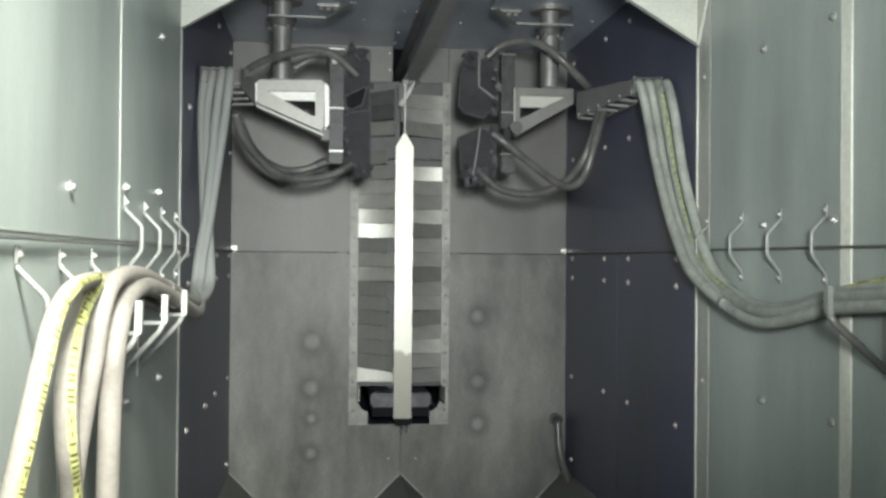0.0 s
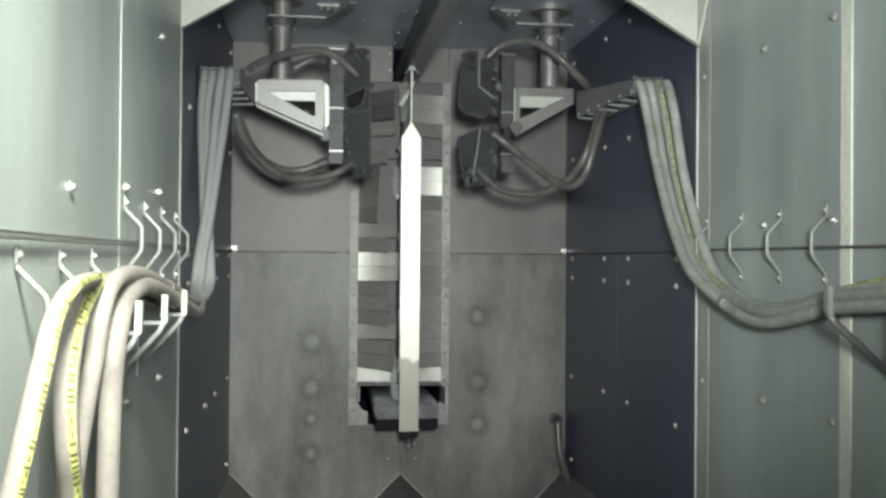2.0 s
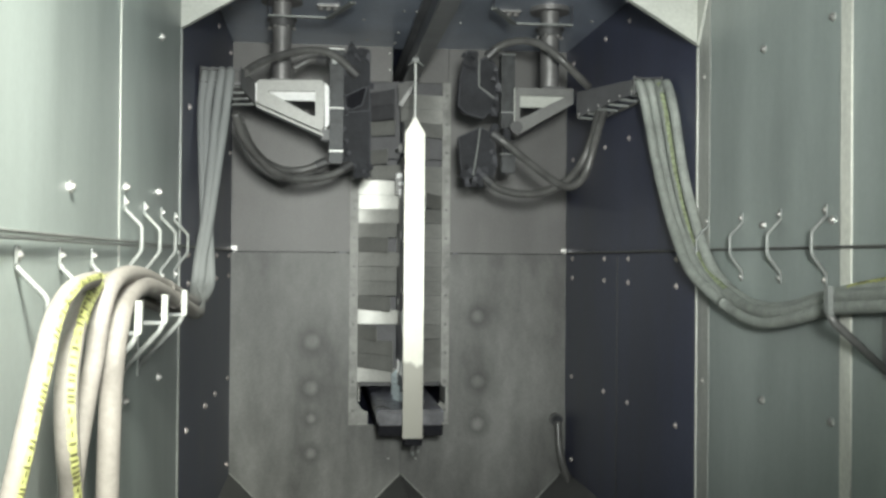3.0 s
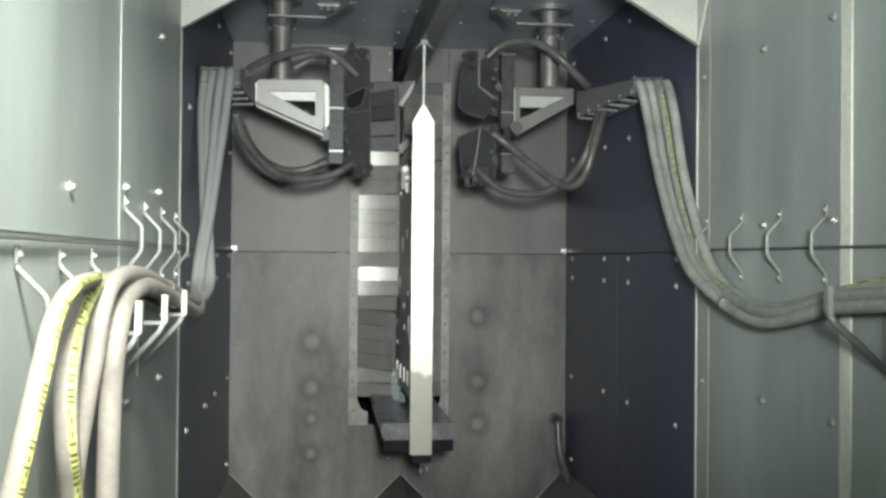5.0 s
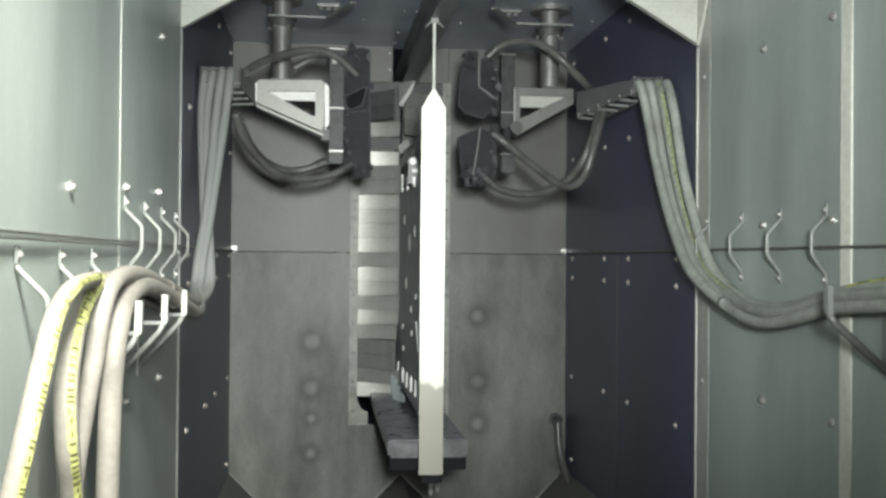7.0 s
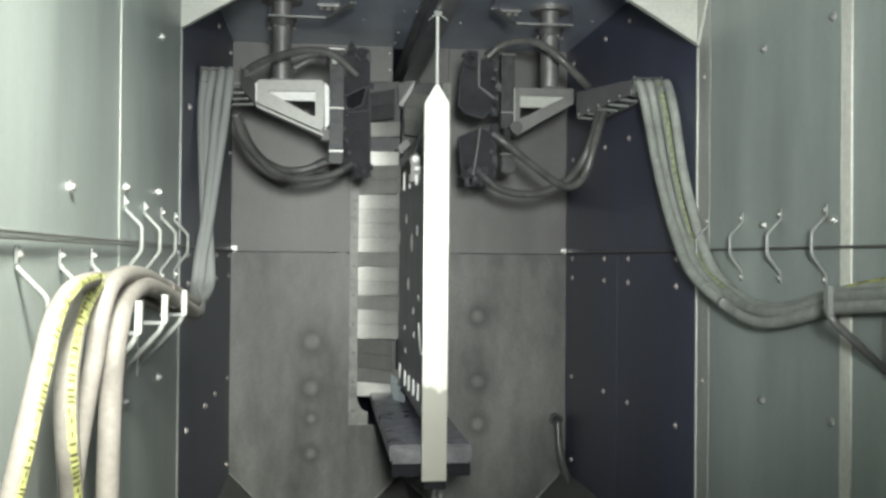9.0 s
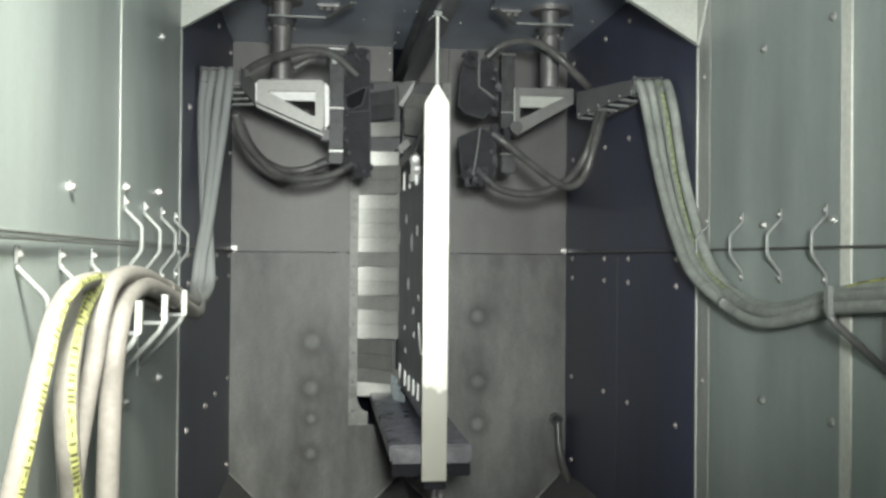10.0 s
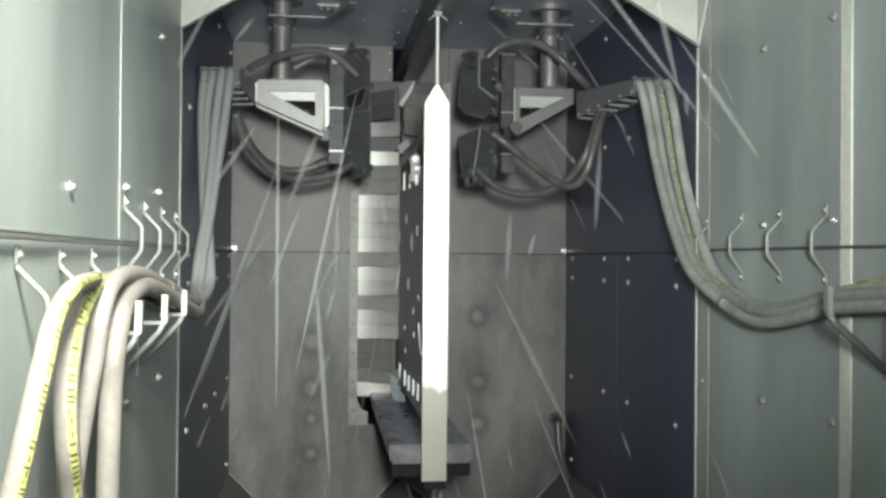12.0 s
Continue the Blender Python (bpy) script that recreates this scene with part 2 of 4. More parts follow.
def back_plate(x0, x1, z0, z1, mat, y=YB):
    bm = box(B(), (x0, y, z0), (x1, y + 0.012, z1), 0.0015)
    bm.transform(Matrix.Translation((-0.4, -YB, -0.62)))
    return part("wall_panel", bm, mat, back)


back_plate(XL, SX0, 1.732, ZT, BACK_STEEL)
back_plate(SX1, XR, 1.732, ZT, BACK_STEEL)
back_plate(SX0 + 0.002, 0.350, SZ1, ZT, BACK_STEEL, YB + 0.003)
back_plate(0.472, SX1 - 0.002, SZ1, ZT, BACK_STEEL, YB + 0.003)
for xa, xs, xm in ((XL, SX0, 0.4045), (XR, SX1, 0.4065)):
    bm = prism(B(), [(xa, YB - 0.004, 0.1), (xm, YB - 0.004, 0.1), (xm, YB - 0.004, SZ0), (xs, YB - 0.004, SZ0), (xs, YB - 0.004, 1.728), (xa, YB - 0.004, 1.728)], (0, 0.012, 0))
    bmesh.ops.recalc_face_normals(bm, faces=bm.faces)
    bm.transform(Matrix.Translation((-0.4, -YB, -0.62)))
    part("wall_panel", bm, BACK_STEEL_LOW, back)
structure("tunnel", prism(B(), [(SX0 - .02, 5.23, SZ0 - .02), (SX1 + .02, 5.23, SZ0 - .02), (SX1 + .02, 6.8, SZ0 - .02), (SX0 - .02, 6.8, SZ0 - .02)], (0, 0, -0.02)), DARK_RUBBER, "dark tunnel floor behind the curtain", "floor")
structure("tunnel_wall_west", box(B(), (SX0 - .06, 5.23, SZ0 - .02), (SX0 - .03, 6.8, ZT + .02)), DARK_RUBBER, "dark tunnel wall behind the curtain", "wall")
structure("tunnel_wall_east", box(B(), (SX1 + .03, 5.23, SZ0 - .02), (SX1 + .06, 6.8, ZT + .02)), DARK_RUBBER, "dark tunnel wall behind the curtain", "wall")
structure("tunnel_end", box(B(), (SX0 - .06, 6.8, SZ0 - .04), (SX1 + .06, 6.83, ZT + .04)), DARK_RUBBER, "dark end wall of the tunnel", "wall")
structure("tunnel_ceiling", box(B(), (SX0 - .06, 5.27, ZT + .02), (SX1 + .06, 6.83, ZT + .05)), DARK_RUBBER, "dark ceiling of the tunnel", "ceiling")

# W-shaped hopper floor with a ridge under the curtain slit
floor_bm = B()
prism(floor_bm, [(XL, YN, 0.626), (-0.02, YN, 0.19), (0.407, YN, 0.607), (0.83, YN, 0.19), (XR, YN, 0.622), (XR, YN, 0.05), (XL, YN, 0.05)], (0, YB - YN, 0))
structure("floor", floor_bm, ARM_STEEL, "dark steel hopper floor sloping to two valleys", "floor")

for name, a, b in (("weld_seam", (0.405, 0.612), (0.19, 0.402)), ("weld_seam", (0.409, 0.612), (0.62, 0.404)), ("weld_seam", (XL + 0.003, 0.629), (-0.2, 0.377)), ("weld_seam", (XR - 0.003, 0.625), (1.02, 0.382))):
    bm = tube(B(), [(a[0], YB - 0.008, a[1]), (b[0], YB - 0.008, b[1])], 0.0032, n=8, smooth=False)
    bm.transform(Matrix.Translation((-0.4, -YB, -0.62)))
    part(name, bm, SEAM, back)

# corner gussets where the front cabinet meets the chamber
GZ = 2.425
for x, s in ((XL, 1), (XR, -1)):
    bm = prism(B(), [(x, YF - 0.03, GZ), (x + s * 0.62, YF - 0.03, GZ + 0.37), (x + s * 0.62, YF - 0.03, ZTOP), (x, YF - 0.03, ZTOP)], (0, 0.026, 0))
    structure("corner_gusset", bm, PALE_PAINT, "pale painted sloping corner plate at the ceiling", "wall")
bm = prism(B(), [(XR - 0.012, YF - 0.03, GZ), (XR - 0.012, YF - 0.03, ZTOP), (XR - 0.012, YF - 0.45, ZTOP)], (0.010, 0, 0))
structure("corner_flange", bm, PALE_PAINT, "pale painted triangular flange beside the corner plate", "wall")


# ---- wall details ----
wall = {o.name: o for o in scene.objects}
CAP = mesh_of("bolt", cyl(B(), (0, 0, 0), (0, 0, 0.006), 0.0075, 0.005, n=10), BOLT)
HEX = mesh_of("bolt", cyl(cyl(B(), (0, 0, 0), (0, 0, 0.007), 0.011, n=6), (0, 0, 0.007), (0, 0, 0.012), 0.006, n=10), BOLT)
BUTTON = mesh_of("bolt", cyl(cyl(B(), (0, 0, 0), (0, 0, 0.003), 0.012, n=12), (0, 0, 0.003), (0, 0, 0.010), 0.0095, 0.005, n=10), COPPER)


def wall_bolt(host, me, at, inward):
    ob = new("bolt", me)
    ob.parent = wall[host]
    ob.matrix_basis = Matrix.Translation(at) @ turned(inward)


for y, z in ((1.892, 1.824), (2.414, 1.859), (2.885, 1.878)):
    wall_bolt("wall_west_front", HEX, (XL, y, z), (1, 0, 0))
for y in (1.90, 2.43, 2.915):
    wall_bolt("wall_west_front", HEX, (XL, y, 1.368), (1, 0, 0))
    wall_bolt("wall_west_front", HEX, (XL, y, 2.31), (1, 0, 0))
for y in (2.405, 2.805, 3.262):
    wall_bolt("wall_east_front", HEX, (XR, y, 2.31), (-1, 0, 0))
    wall_bolt("wall_east_front", HEX, (XR, y, 1.306), (-1, 0, 0))
    wall_bolt("wall_east_front", HEX, (XR, y, 1.806), (-1, 0, 0))
for y in (3.527, 4.105, 4.465, 5.05):
    for z in (2.692, 2.206, 1.708, 1.611, 1.117, 0.70):
        if z != 0.70 or y > 5:
            wall_bolt("wall_west_rear", BUTTON, (XL, y, z), (1, 0, 0))
            wall_bolt("wall_east_rear", BUTTON, (XR, y, z), (-1, 0, 0))
for x, y in ((0.347, 4.44), (0.403, 4.44), (0.354, 4.87), (0.215, 5.05), (0.18, 4.62), (0.62, 4.62), (-0.40, 4.5), (1.2, 4.5), (0.354, 5.1)):
    wall_bolt("ceiling_rear", CAP, (x, y, ZT), (0, 0, -1))
for x, z in ((0.336, 2.745), (0.336, 2.66), (0.486, 2.66), (0.345, 0.69), (0.485, 0.69)):
    ob = new("bolt", CAP)
    ob.parent = back
    ob.matrix_basis = Matrix.Translation((x - 0.4, -0.002, z - 0.62)) @ turned((0, -1, 0)) @ Matrix.Scale(0.7, 4)


# bare edges and joint strips of the wall sheets
def strip(name, host, a, b, mat, bevel=0.0015):
    ob = part(name, box(B(), a, b, bevel), mat, wall[host])
    return ob


strip("joint_strip", "wall_west_front", (XL + 0.001, 2.335, 0.3), (XL + 0.004, 2.341, ZTOP - 0.01), WORN_EDGE)
strip("edge_trim", "wall_west_front", (XL + 0.001, YF - 0.040, 0.3), (XL + 0.006, YF - 0.006, 2.42), ROD)
strip("edge_trim", "wall_east_front", (XR - 0.006, YF - 0.022, 0.3), (XR - 0.001, YF - 0.006, 2.42), EDGE_STEEL)
strip("joint_strip", "wall_east_front", (XR - 0.004, 3.215, 0.3), (XR - 0.001, YF - 0.024, ZTOP - 0.01), WORN_EDGE)
strip("joint_strip", "wall_east_front", (XR - 0.006, 2.309, 0.3), (XR - 0.001, 2.362, ZTOP - 0.01), JOINT_PALE)
strip("sheet_joint", "wall_east_rear", (XR - 0.003, 4.26, 0.3), (XR - 0.0005, 4.268, 1.72), ARM_STEEL)
strip("sheet_joint", "wall_east_rear", (XR - 0.003, YF, 1.730), (XR - 0.0005, YB, 1.736), BLACK_RUBBER)
strip("sheet_joint", "wall_west_rear", (XL + 0.0005, YF, 1.730), (XL + 0.003, YB, 1.736), BLACK_RUBBER)

# long thin rods along both walls; the east one is added for a seam
for name, x, z, y0, y1, r in (("wall_rod", XL + 0.012, 1.735, 0.6, 5.15, 0.0035), ("wall_rod", XL + 0.010, 1.7265, 0.6, 3.3, 0.0035), ("wall_rod", XR - 0.008, 1.738, 1.0, 5.15, 0.004)):
    rod = part(name, cyl(B(), (x, y0, z), (x, y1, z), r, n=10), HOSE_DARK if x > 0 else ROD)
    tagged(rod, "thin grey steel rod running along the side wall", "rod", "wall rods")
for x, s in ((XL, 1), (XR, -1)):
    clip = thing("rod_clip", (x + s * 0.017, YB - 0.02, 1.745), "small bright metal clip at the end of the wall rod", "clip", "rod clips")
    part("block", box(B(), (-0.013, -0.012, -0.002), (0.013, 0.014, 0.014), 0.003), BOLT, clip)
    part("tongue", box(B(), (-0.003, -0.010, -0.013), (0.013, 0.008, -0.004), 0.002), BOLT, clip)


# ---- hose hooks on the walls ----
def hook_meshes(k, returns=True):
    rod = tube(B(), [(0, 0, 0.075 * k), (0.004, 0, 0.068 * k), (0.036 * k, 0, 0.035 * k), (0.040 * k, 0, 0.028 * k), (0.040 * k, 0, -0.020 * k)] + ([(0.036 * k, 0, -0.030 * k), (0.004, 0, -0.072 * k), (0, 0, -0.085 * k)] if returns else []), 0.0050, n=10, smooth=False)
    return mesh_of("bent_rod", rod, ROD)


HOOK, HOOK_BIG = hook_meshes(1.0), hook_meshes(1.15, False)
TAB = mesh_of("mount_tab", box(B(), (0, -0.008, -0.014), (0.005, 0.008, 0.014), 0.001), ROD)


def wall_hook(x, y, z, turn, me, k):
    h = thing("wall_hook", (x, y, z), "bent grey steel rod hook bolted to the side wall", "hook", "wall hooks")
    h.matrix_world = pose(x, y, z, 0, 0, turn)
    for data, dz, name in ((me, 0, "bent_rod"), (TAB, 0.086 * k, "mount_tab"), *([] if me is HOOK_BIG else [(TAB, -0.090 * k, "mount_tab")])):
        o = new(name, data)
        o.parent = h
        o.location = (0.002, 0, dz)
        if name == "mount_tab":
            bo = new("bolt", HEX)
            bo.parent = o
            bo.matrix_basis = Matrix.Translation((0.004, 0, 0)) @ turned((1, 0, 0)) @ Matrix.Scale(0.62, 4)


for y in (2.396, 2.66, 2.935, 3.205):
    wall_hook(XL, y, 1.738, 0, HOOK, 1.0)
for y in (1.570, 1.821, 2.069):
    wall_hook(XL, y, 1.602, 0, HOOK_BIG, 1.15)
for y in (3.225, 2.952, 2.693, 2.435):
    wall_hook(XR, y, 1.746, 180, HOOK, 1.0)


# ---- hose holders: prongs on braced arms ----
def hose_holder(x, y, z, reach, turn, label, paint):
    h = thing("hose_holder", (x, y, z), label, "bracket", "hose holders")
    h.matrix_world = pose(x, y, z, 0, 0, turn)
    if turn == 0:
        part("seat_bar", box(B(), (reach - 0.06, -0.005, -0.015), (reach, 0.005, -0.007), 0.002), ROD, h)
    part("prong", prism(B(), [(reach - 0.006, -0.010, -0.016), (reach + 0.006, -0.010, -0.010), (reach + 0.007, -0.010, 0.050), (reach - 0.005, -0.010, 0.050)], (0, 0.020, 0)), paint, h)
    part("brace", tube(B(), [(0.001, 0, -0.14), (reach - 0.012, 0, -0.03), (reach, 0, -0.008)], 0.006 if turn == 0 else 0.0095, n=12, smooth=False), ROD if turn == 0 else PLATE_GREY, h)
    part("mount_plate", box(B(), (0.0005, -0.012, -0.16), (0.005, 0.012, 0.02), 0.001), ROD, h)


for y in (1.96, 2.28, 2.60):
    hose_holder(XL, y, 1.568, 0.112, 0, "pale steel hose holder with an upright prong on a braced arm", PALE_PAINT)
hose_holder(XR, 2.16, 1.598, 0.138, 180, "grey steel hose holder with an upright prong on a braced arm", ROD)


# ---- blast hoses ----
WEST_PATH_A = [(-0.431, 3.83, 2.378), (-0.424, 3.76, 2.36), (-0.424, 3.69, 2.21), (-0.41, 3.61, 2.019), (-0.393, 3.53, 1.836), (-0.373, 3.45, 1.696), (-0.369, 3.37, 1.597), (-0.395, 3.21, 1.54), (-0.412, 2.88, 1.556), (-0.424, 2.544, 1.595), (-0.424, 2.26, 1.634), (-0.422, 2.024, 1.657), (-0.39, 1.815, 1.659), (-0.374, 1.65, 1.656), (-0.366, 1.53, 1.64), (-0.358, 1.43, 1.608), (-0.349, 1.35, 1.563), (-0.349, 1.3, 1.508), (-0.352, 1.27, 1.459), (-0.358, 1.255, 1.414), (-0.362, 1.24, 1.376)]
WEST_PATH_B = [(-0.401, 3.825, 2.378), (-0.394, 3.755, 2.36), (-0.406, 3.685, 2.209), (-0.396, 3.605, 2.019), (-0.381, 3.525, 1.836), (-0.364, 3.445, 1.696), (-0.358, 3.365, 1.598), (-0.385, 3.155, 1.556), (-0.405, 2.882, 1.587), (-0.418, 2.546, 1.623), (-0.418, 2.258, 1.646), (-0.412, 2.053, 1.653), (-0.4, 1.851, 1.639), (-0.39, 1.717, 1.602), (-0.38, 1.625, 1.552), (-0.375, 1.582, 1.493), (-0.37, 1.572, 1.419), (-0.37, 1.599, 1.346), (-0.37, 1.628, 1.271)]
WEST_PATH_C = [(-0.368, 3.8, 2.375), (-0.361, 3.73, 2.356), (-0.371, 3.66, 2.207), (-0.378, 3.58, 2.017), (-0.386, 3.5, 1.835), (-0.399, 3.42, 1.695), (-0.399, 3.34, 1.598), (-0.368, 3.082, 1.566), (-0.374, 2.732, 1.608), (-0.378, 2.433, 1.642), (-0.377, 2.196, 1.662), (-0.377, 2.013, 1.663), (-0.38, 1.909, 1.641), (-0.385, 1.86, 1.593), (-0.392, 1.857, 1.53), (-0.404, 1.845, 1.446), (-0.414, 1.83, 1.363), (-0.42, 1.82, 1.288), (-0.422, 1.81, 1.223)]
WEST_PATH_D = [(-0.336, 3.8, 2.376), (-0.33, 3.73, 2.357), (-0.339, 3.66, 2.207), (-0.355, 3.58, 2.017), (-0.371, 3.5, 1.836), (-0.385, 3.42, 1.695), (-0.385, 3.34, 1.598), (-0.36, 3.085, 1.539), (-0.364, 2.768, 1.575), (-0.367, 2.517, 1.608), (-0.368, 2.255, 1.636), (-0.368, 2.083, 1.631), (-0.368, 1.964, 1.598), (-0.37, 1.915, 1.53), (-0.375, 1.91, 1.449), (-0.375, 1.896, 1.35), (-0.375, 1.891, 1.266), (-0.375, 1.89, 1.201)]
EAST_PATH_A = [(1.159, 3.720, 2.343), (1.158, 3.660, 2.350), (1.180, 3.640, 2.243), (1.192, 3.550, 2.028), (1.188, 3.380, 1.821), (1.169, 3.150, 1.669), (1.192, 2.920, 1.572), (1.192, 2.701, 1.536), (1.192, 2.496, 1.555), (1.192, 2.291, 1.592), (1.192, 2.053, 1.611), (1.192, 1.832, 1.629)]
EAST_PATH_B = [(1.196, 3.720, 2.344), (1.194, 3.660, 2.351), (1.214, 3.640, 2.244), (1.223, 3.550, 2.029), (1.216, 3.380, 1.821), (1.195, 3.150, 1.670), (1.209, 2.920, 1.575), (1.231, 2.771, 1.539), (1.231, 2.578, 1.555), (1.231, 2.368, 1.590), (1.231, 2.121, 1.614), (1.231, 1.893, 1.630)]
EAST_PATH_C = [(1.231, 3.720, 2.345), (1.229, 3.660, 2.352), (1.231, 3.588, 2.237), (1.231, 3.485, 2.024), (1.231, 3.345, 1.820), (1.220, 3.150, 1.670), (1.207, 2.880, 1.587), (1.192, 2.666, 1.565), (1.192, 2.480, 1.580), (1.192, 2.292, 1.617), (1.192, 2.054, 1.634), (1.192, 1.832, 1.648)]
EAST_PATH_D = [(1.231, 3.617, 2.328), (1.231, 3.567, 2.336), (1.231, 3.490, 2.223), (1.231, 3.401, 2.016), (1.231, 3.271, 1.818), (1.231, 3.112, 1.670), (1.231, 2.901, 1.593), (1.231, 2.733, 1.573), (1.231, 2.562, 1.584), (1.231, 2.368, 1.619), (1.231, 2.121, 1.652), (1.231, 1.893, 1.674)]


def banded(line, r, ref, half, s0, s1, mid=0.0, fine=10, rag=0.0):
    """A thin band lying on a hose between two fractions of its length, turned towards ref."""
    bm = B()
    line = spline(line, fine)
    line = line[int(s0 * (len(line) - 1)):int(s1 * (len(line) - 1)) + 1]
    prev = None
    rnd = random.Random(5)
    for i, p in enumerate(line):
        ha, hb = half * (1 + rag * rnd.uniform(-1, 1)), half * (1 + rag * rnd.uniform(-1, 1))
        d = (line[min(i + 1, len(line) - 1)] - line[max(i - 1, 0)]).normalized()
        u = (Vector(ref) - d * d.dot(Vector(ref))).normalized()
        w = d.cross(u)
        ring = [bm.verts.new(p + r * (math.cos(a) * u + math.sin(a) * w)) for a in (mid - ha, mid - half / 3, mid + half / 3, mid + hb)]
        if prev:
            for k in range(3):
                bm.faces.new((prev[k], prev[k + 1], ring[k + 1], ring[k])).smooth = True
        prev = ring
    return bm


def sleeve(r):
    """The west hoses run bare to the holders and wear a thicker sleeve of radius r from there on."""
    return lambda p: 0.0158 + (r - 0.0158) * min(1.0, max(0.0, (3.40 - p.y) / 0.45))


def blast_hose(name, path, r, mat, label, group, bands=(), paint=None, ties=()):
    h = thing(name, path[0], label, "hose", group)
    inv = Matrix.Translation(-Vector(path[0]))
    bm = tube(B(), path, sleeve(r) if name == "blast_hose" and path[0][0] < 0 else r, 10, 18)
    bm.transform(inv)
    part("hose_body", bm, mat, h)
    for s in ties:
        line = spline(path, 10)
        k = int(s * (len(line) - 1))
        part("tie_band", tube(B(), [p - line[0] for p in line[k:k + 2]], r + 0.0009, n=18, smooth=False), mat, h)
        at = line[k] - line[0] + Vector((-0.35, -0.9, 0.2)).normalized() * r
        part("band_clip", box(B(), at - Vector((0.005, 0.004, 0.008)), at + Vector((0.005, 0.004, 0.008)), 0.001), EDGE_STEEL, h)
    for ref, half, s0, s1, ink in bands:
        bm = banded(path, r + 0.0006, ref, half, s0, s1, 0.0, 30, 0.22)
        bm.transform(inv)
        stripe = part("marking_stripe", bm, paint or YELLOW, h, "yellow printed stripe")
        if ink:
            rnd = random.Random(len(label) + int(100 * s0))
            s = s0 + 0.015
            while s < s1 - 0.012:
                w = rnd.choice((0.0034, 0.0042, 0.0065))
                tall = half * (0.80 if w < 0.005 else rnd.uniform(0.18, 0.30))
                lean = 0.0 if w < 0.005 else rnd.choice((-0.45, 0.0, 0.45)) * half
                bm = banded(path, r + 0.0011, ref, tall, s, s + w, lean, 60)
                if len(bm.verts) > 4:
                    bm.transform(inv)
                    part("ink_bar", bm, INK, stripe)
                else:
                    bm.free()
                s += w + rnd.choice((0.002, 0.003, 0.004, 0.007))
    return h


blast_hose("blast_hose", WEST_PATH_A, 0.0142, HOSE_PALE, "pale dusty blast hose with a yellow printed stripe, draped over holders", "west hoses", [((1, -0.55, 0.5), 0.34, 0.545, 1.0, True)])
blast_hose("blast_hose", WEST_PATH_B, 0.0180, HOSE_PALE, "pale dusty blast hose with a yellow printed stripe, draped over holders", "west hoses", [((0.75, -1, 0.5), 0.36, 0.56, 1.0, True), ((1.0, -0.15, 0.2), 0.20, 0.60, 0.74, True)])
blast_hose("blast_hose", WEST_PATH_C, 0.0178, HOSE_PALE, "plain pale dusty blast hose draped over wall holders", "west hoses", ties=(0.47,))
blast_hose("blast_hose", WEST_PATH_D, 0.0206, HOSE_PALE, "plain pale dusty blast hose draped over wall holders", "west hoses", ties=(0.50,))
RE = 0.0172
blast_hose("blast_hose", EAST_PATH_A, RE, HOSE_GREY, "grey rubber blast hose sagging along the side wall", "east hoses", ties=(0.545,))
blast_hose("blast_hose", EAST_PATH_B, RE, HOSE_GREY, "grey rubber blast hose sagging along the side wall", "east hoses")
blast_hose("blast_hose", EAST_PATH_C, RE, HOSE_GREY, "grey rubber blast hose sagging along the side wall", "east hoses", [((-0.2, -1, 0.2), 0.46, 0.10, 0.52, False)], FADED)
blast_hose("blast_hose", EAST_PATH_D, RE, HOSE_GREY, "grey rubber blast hose with a yellow stripe at its near end", "east hoses", [((-0.6, -0.3, 1), 0.5, 0.86, 1.0, True)])

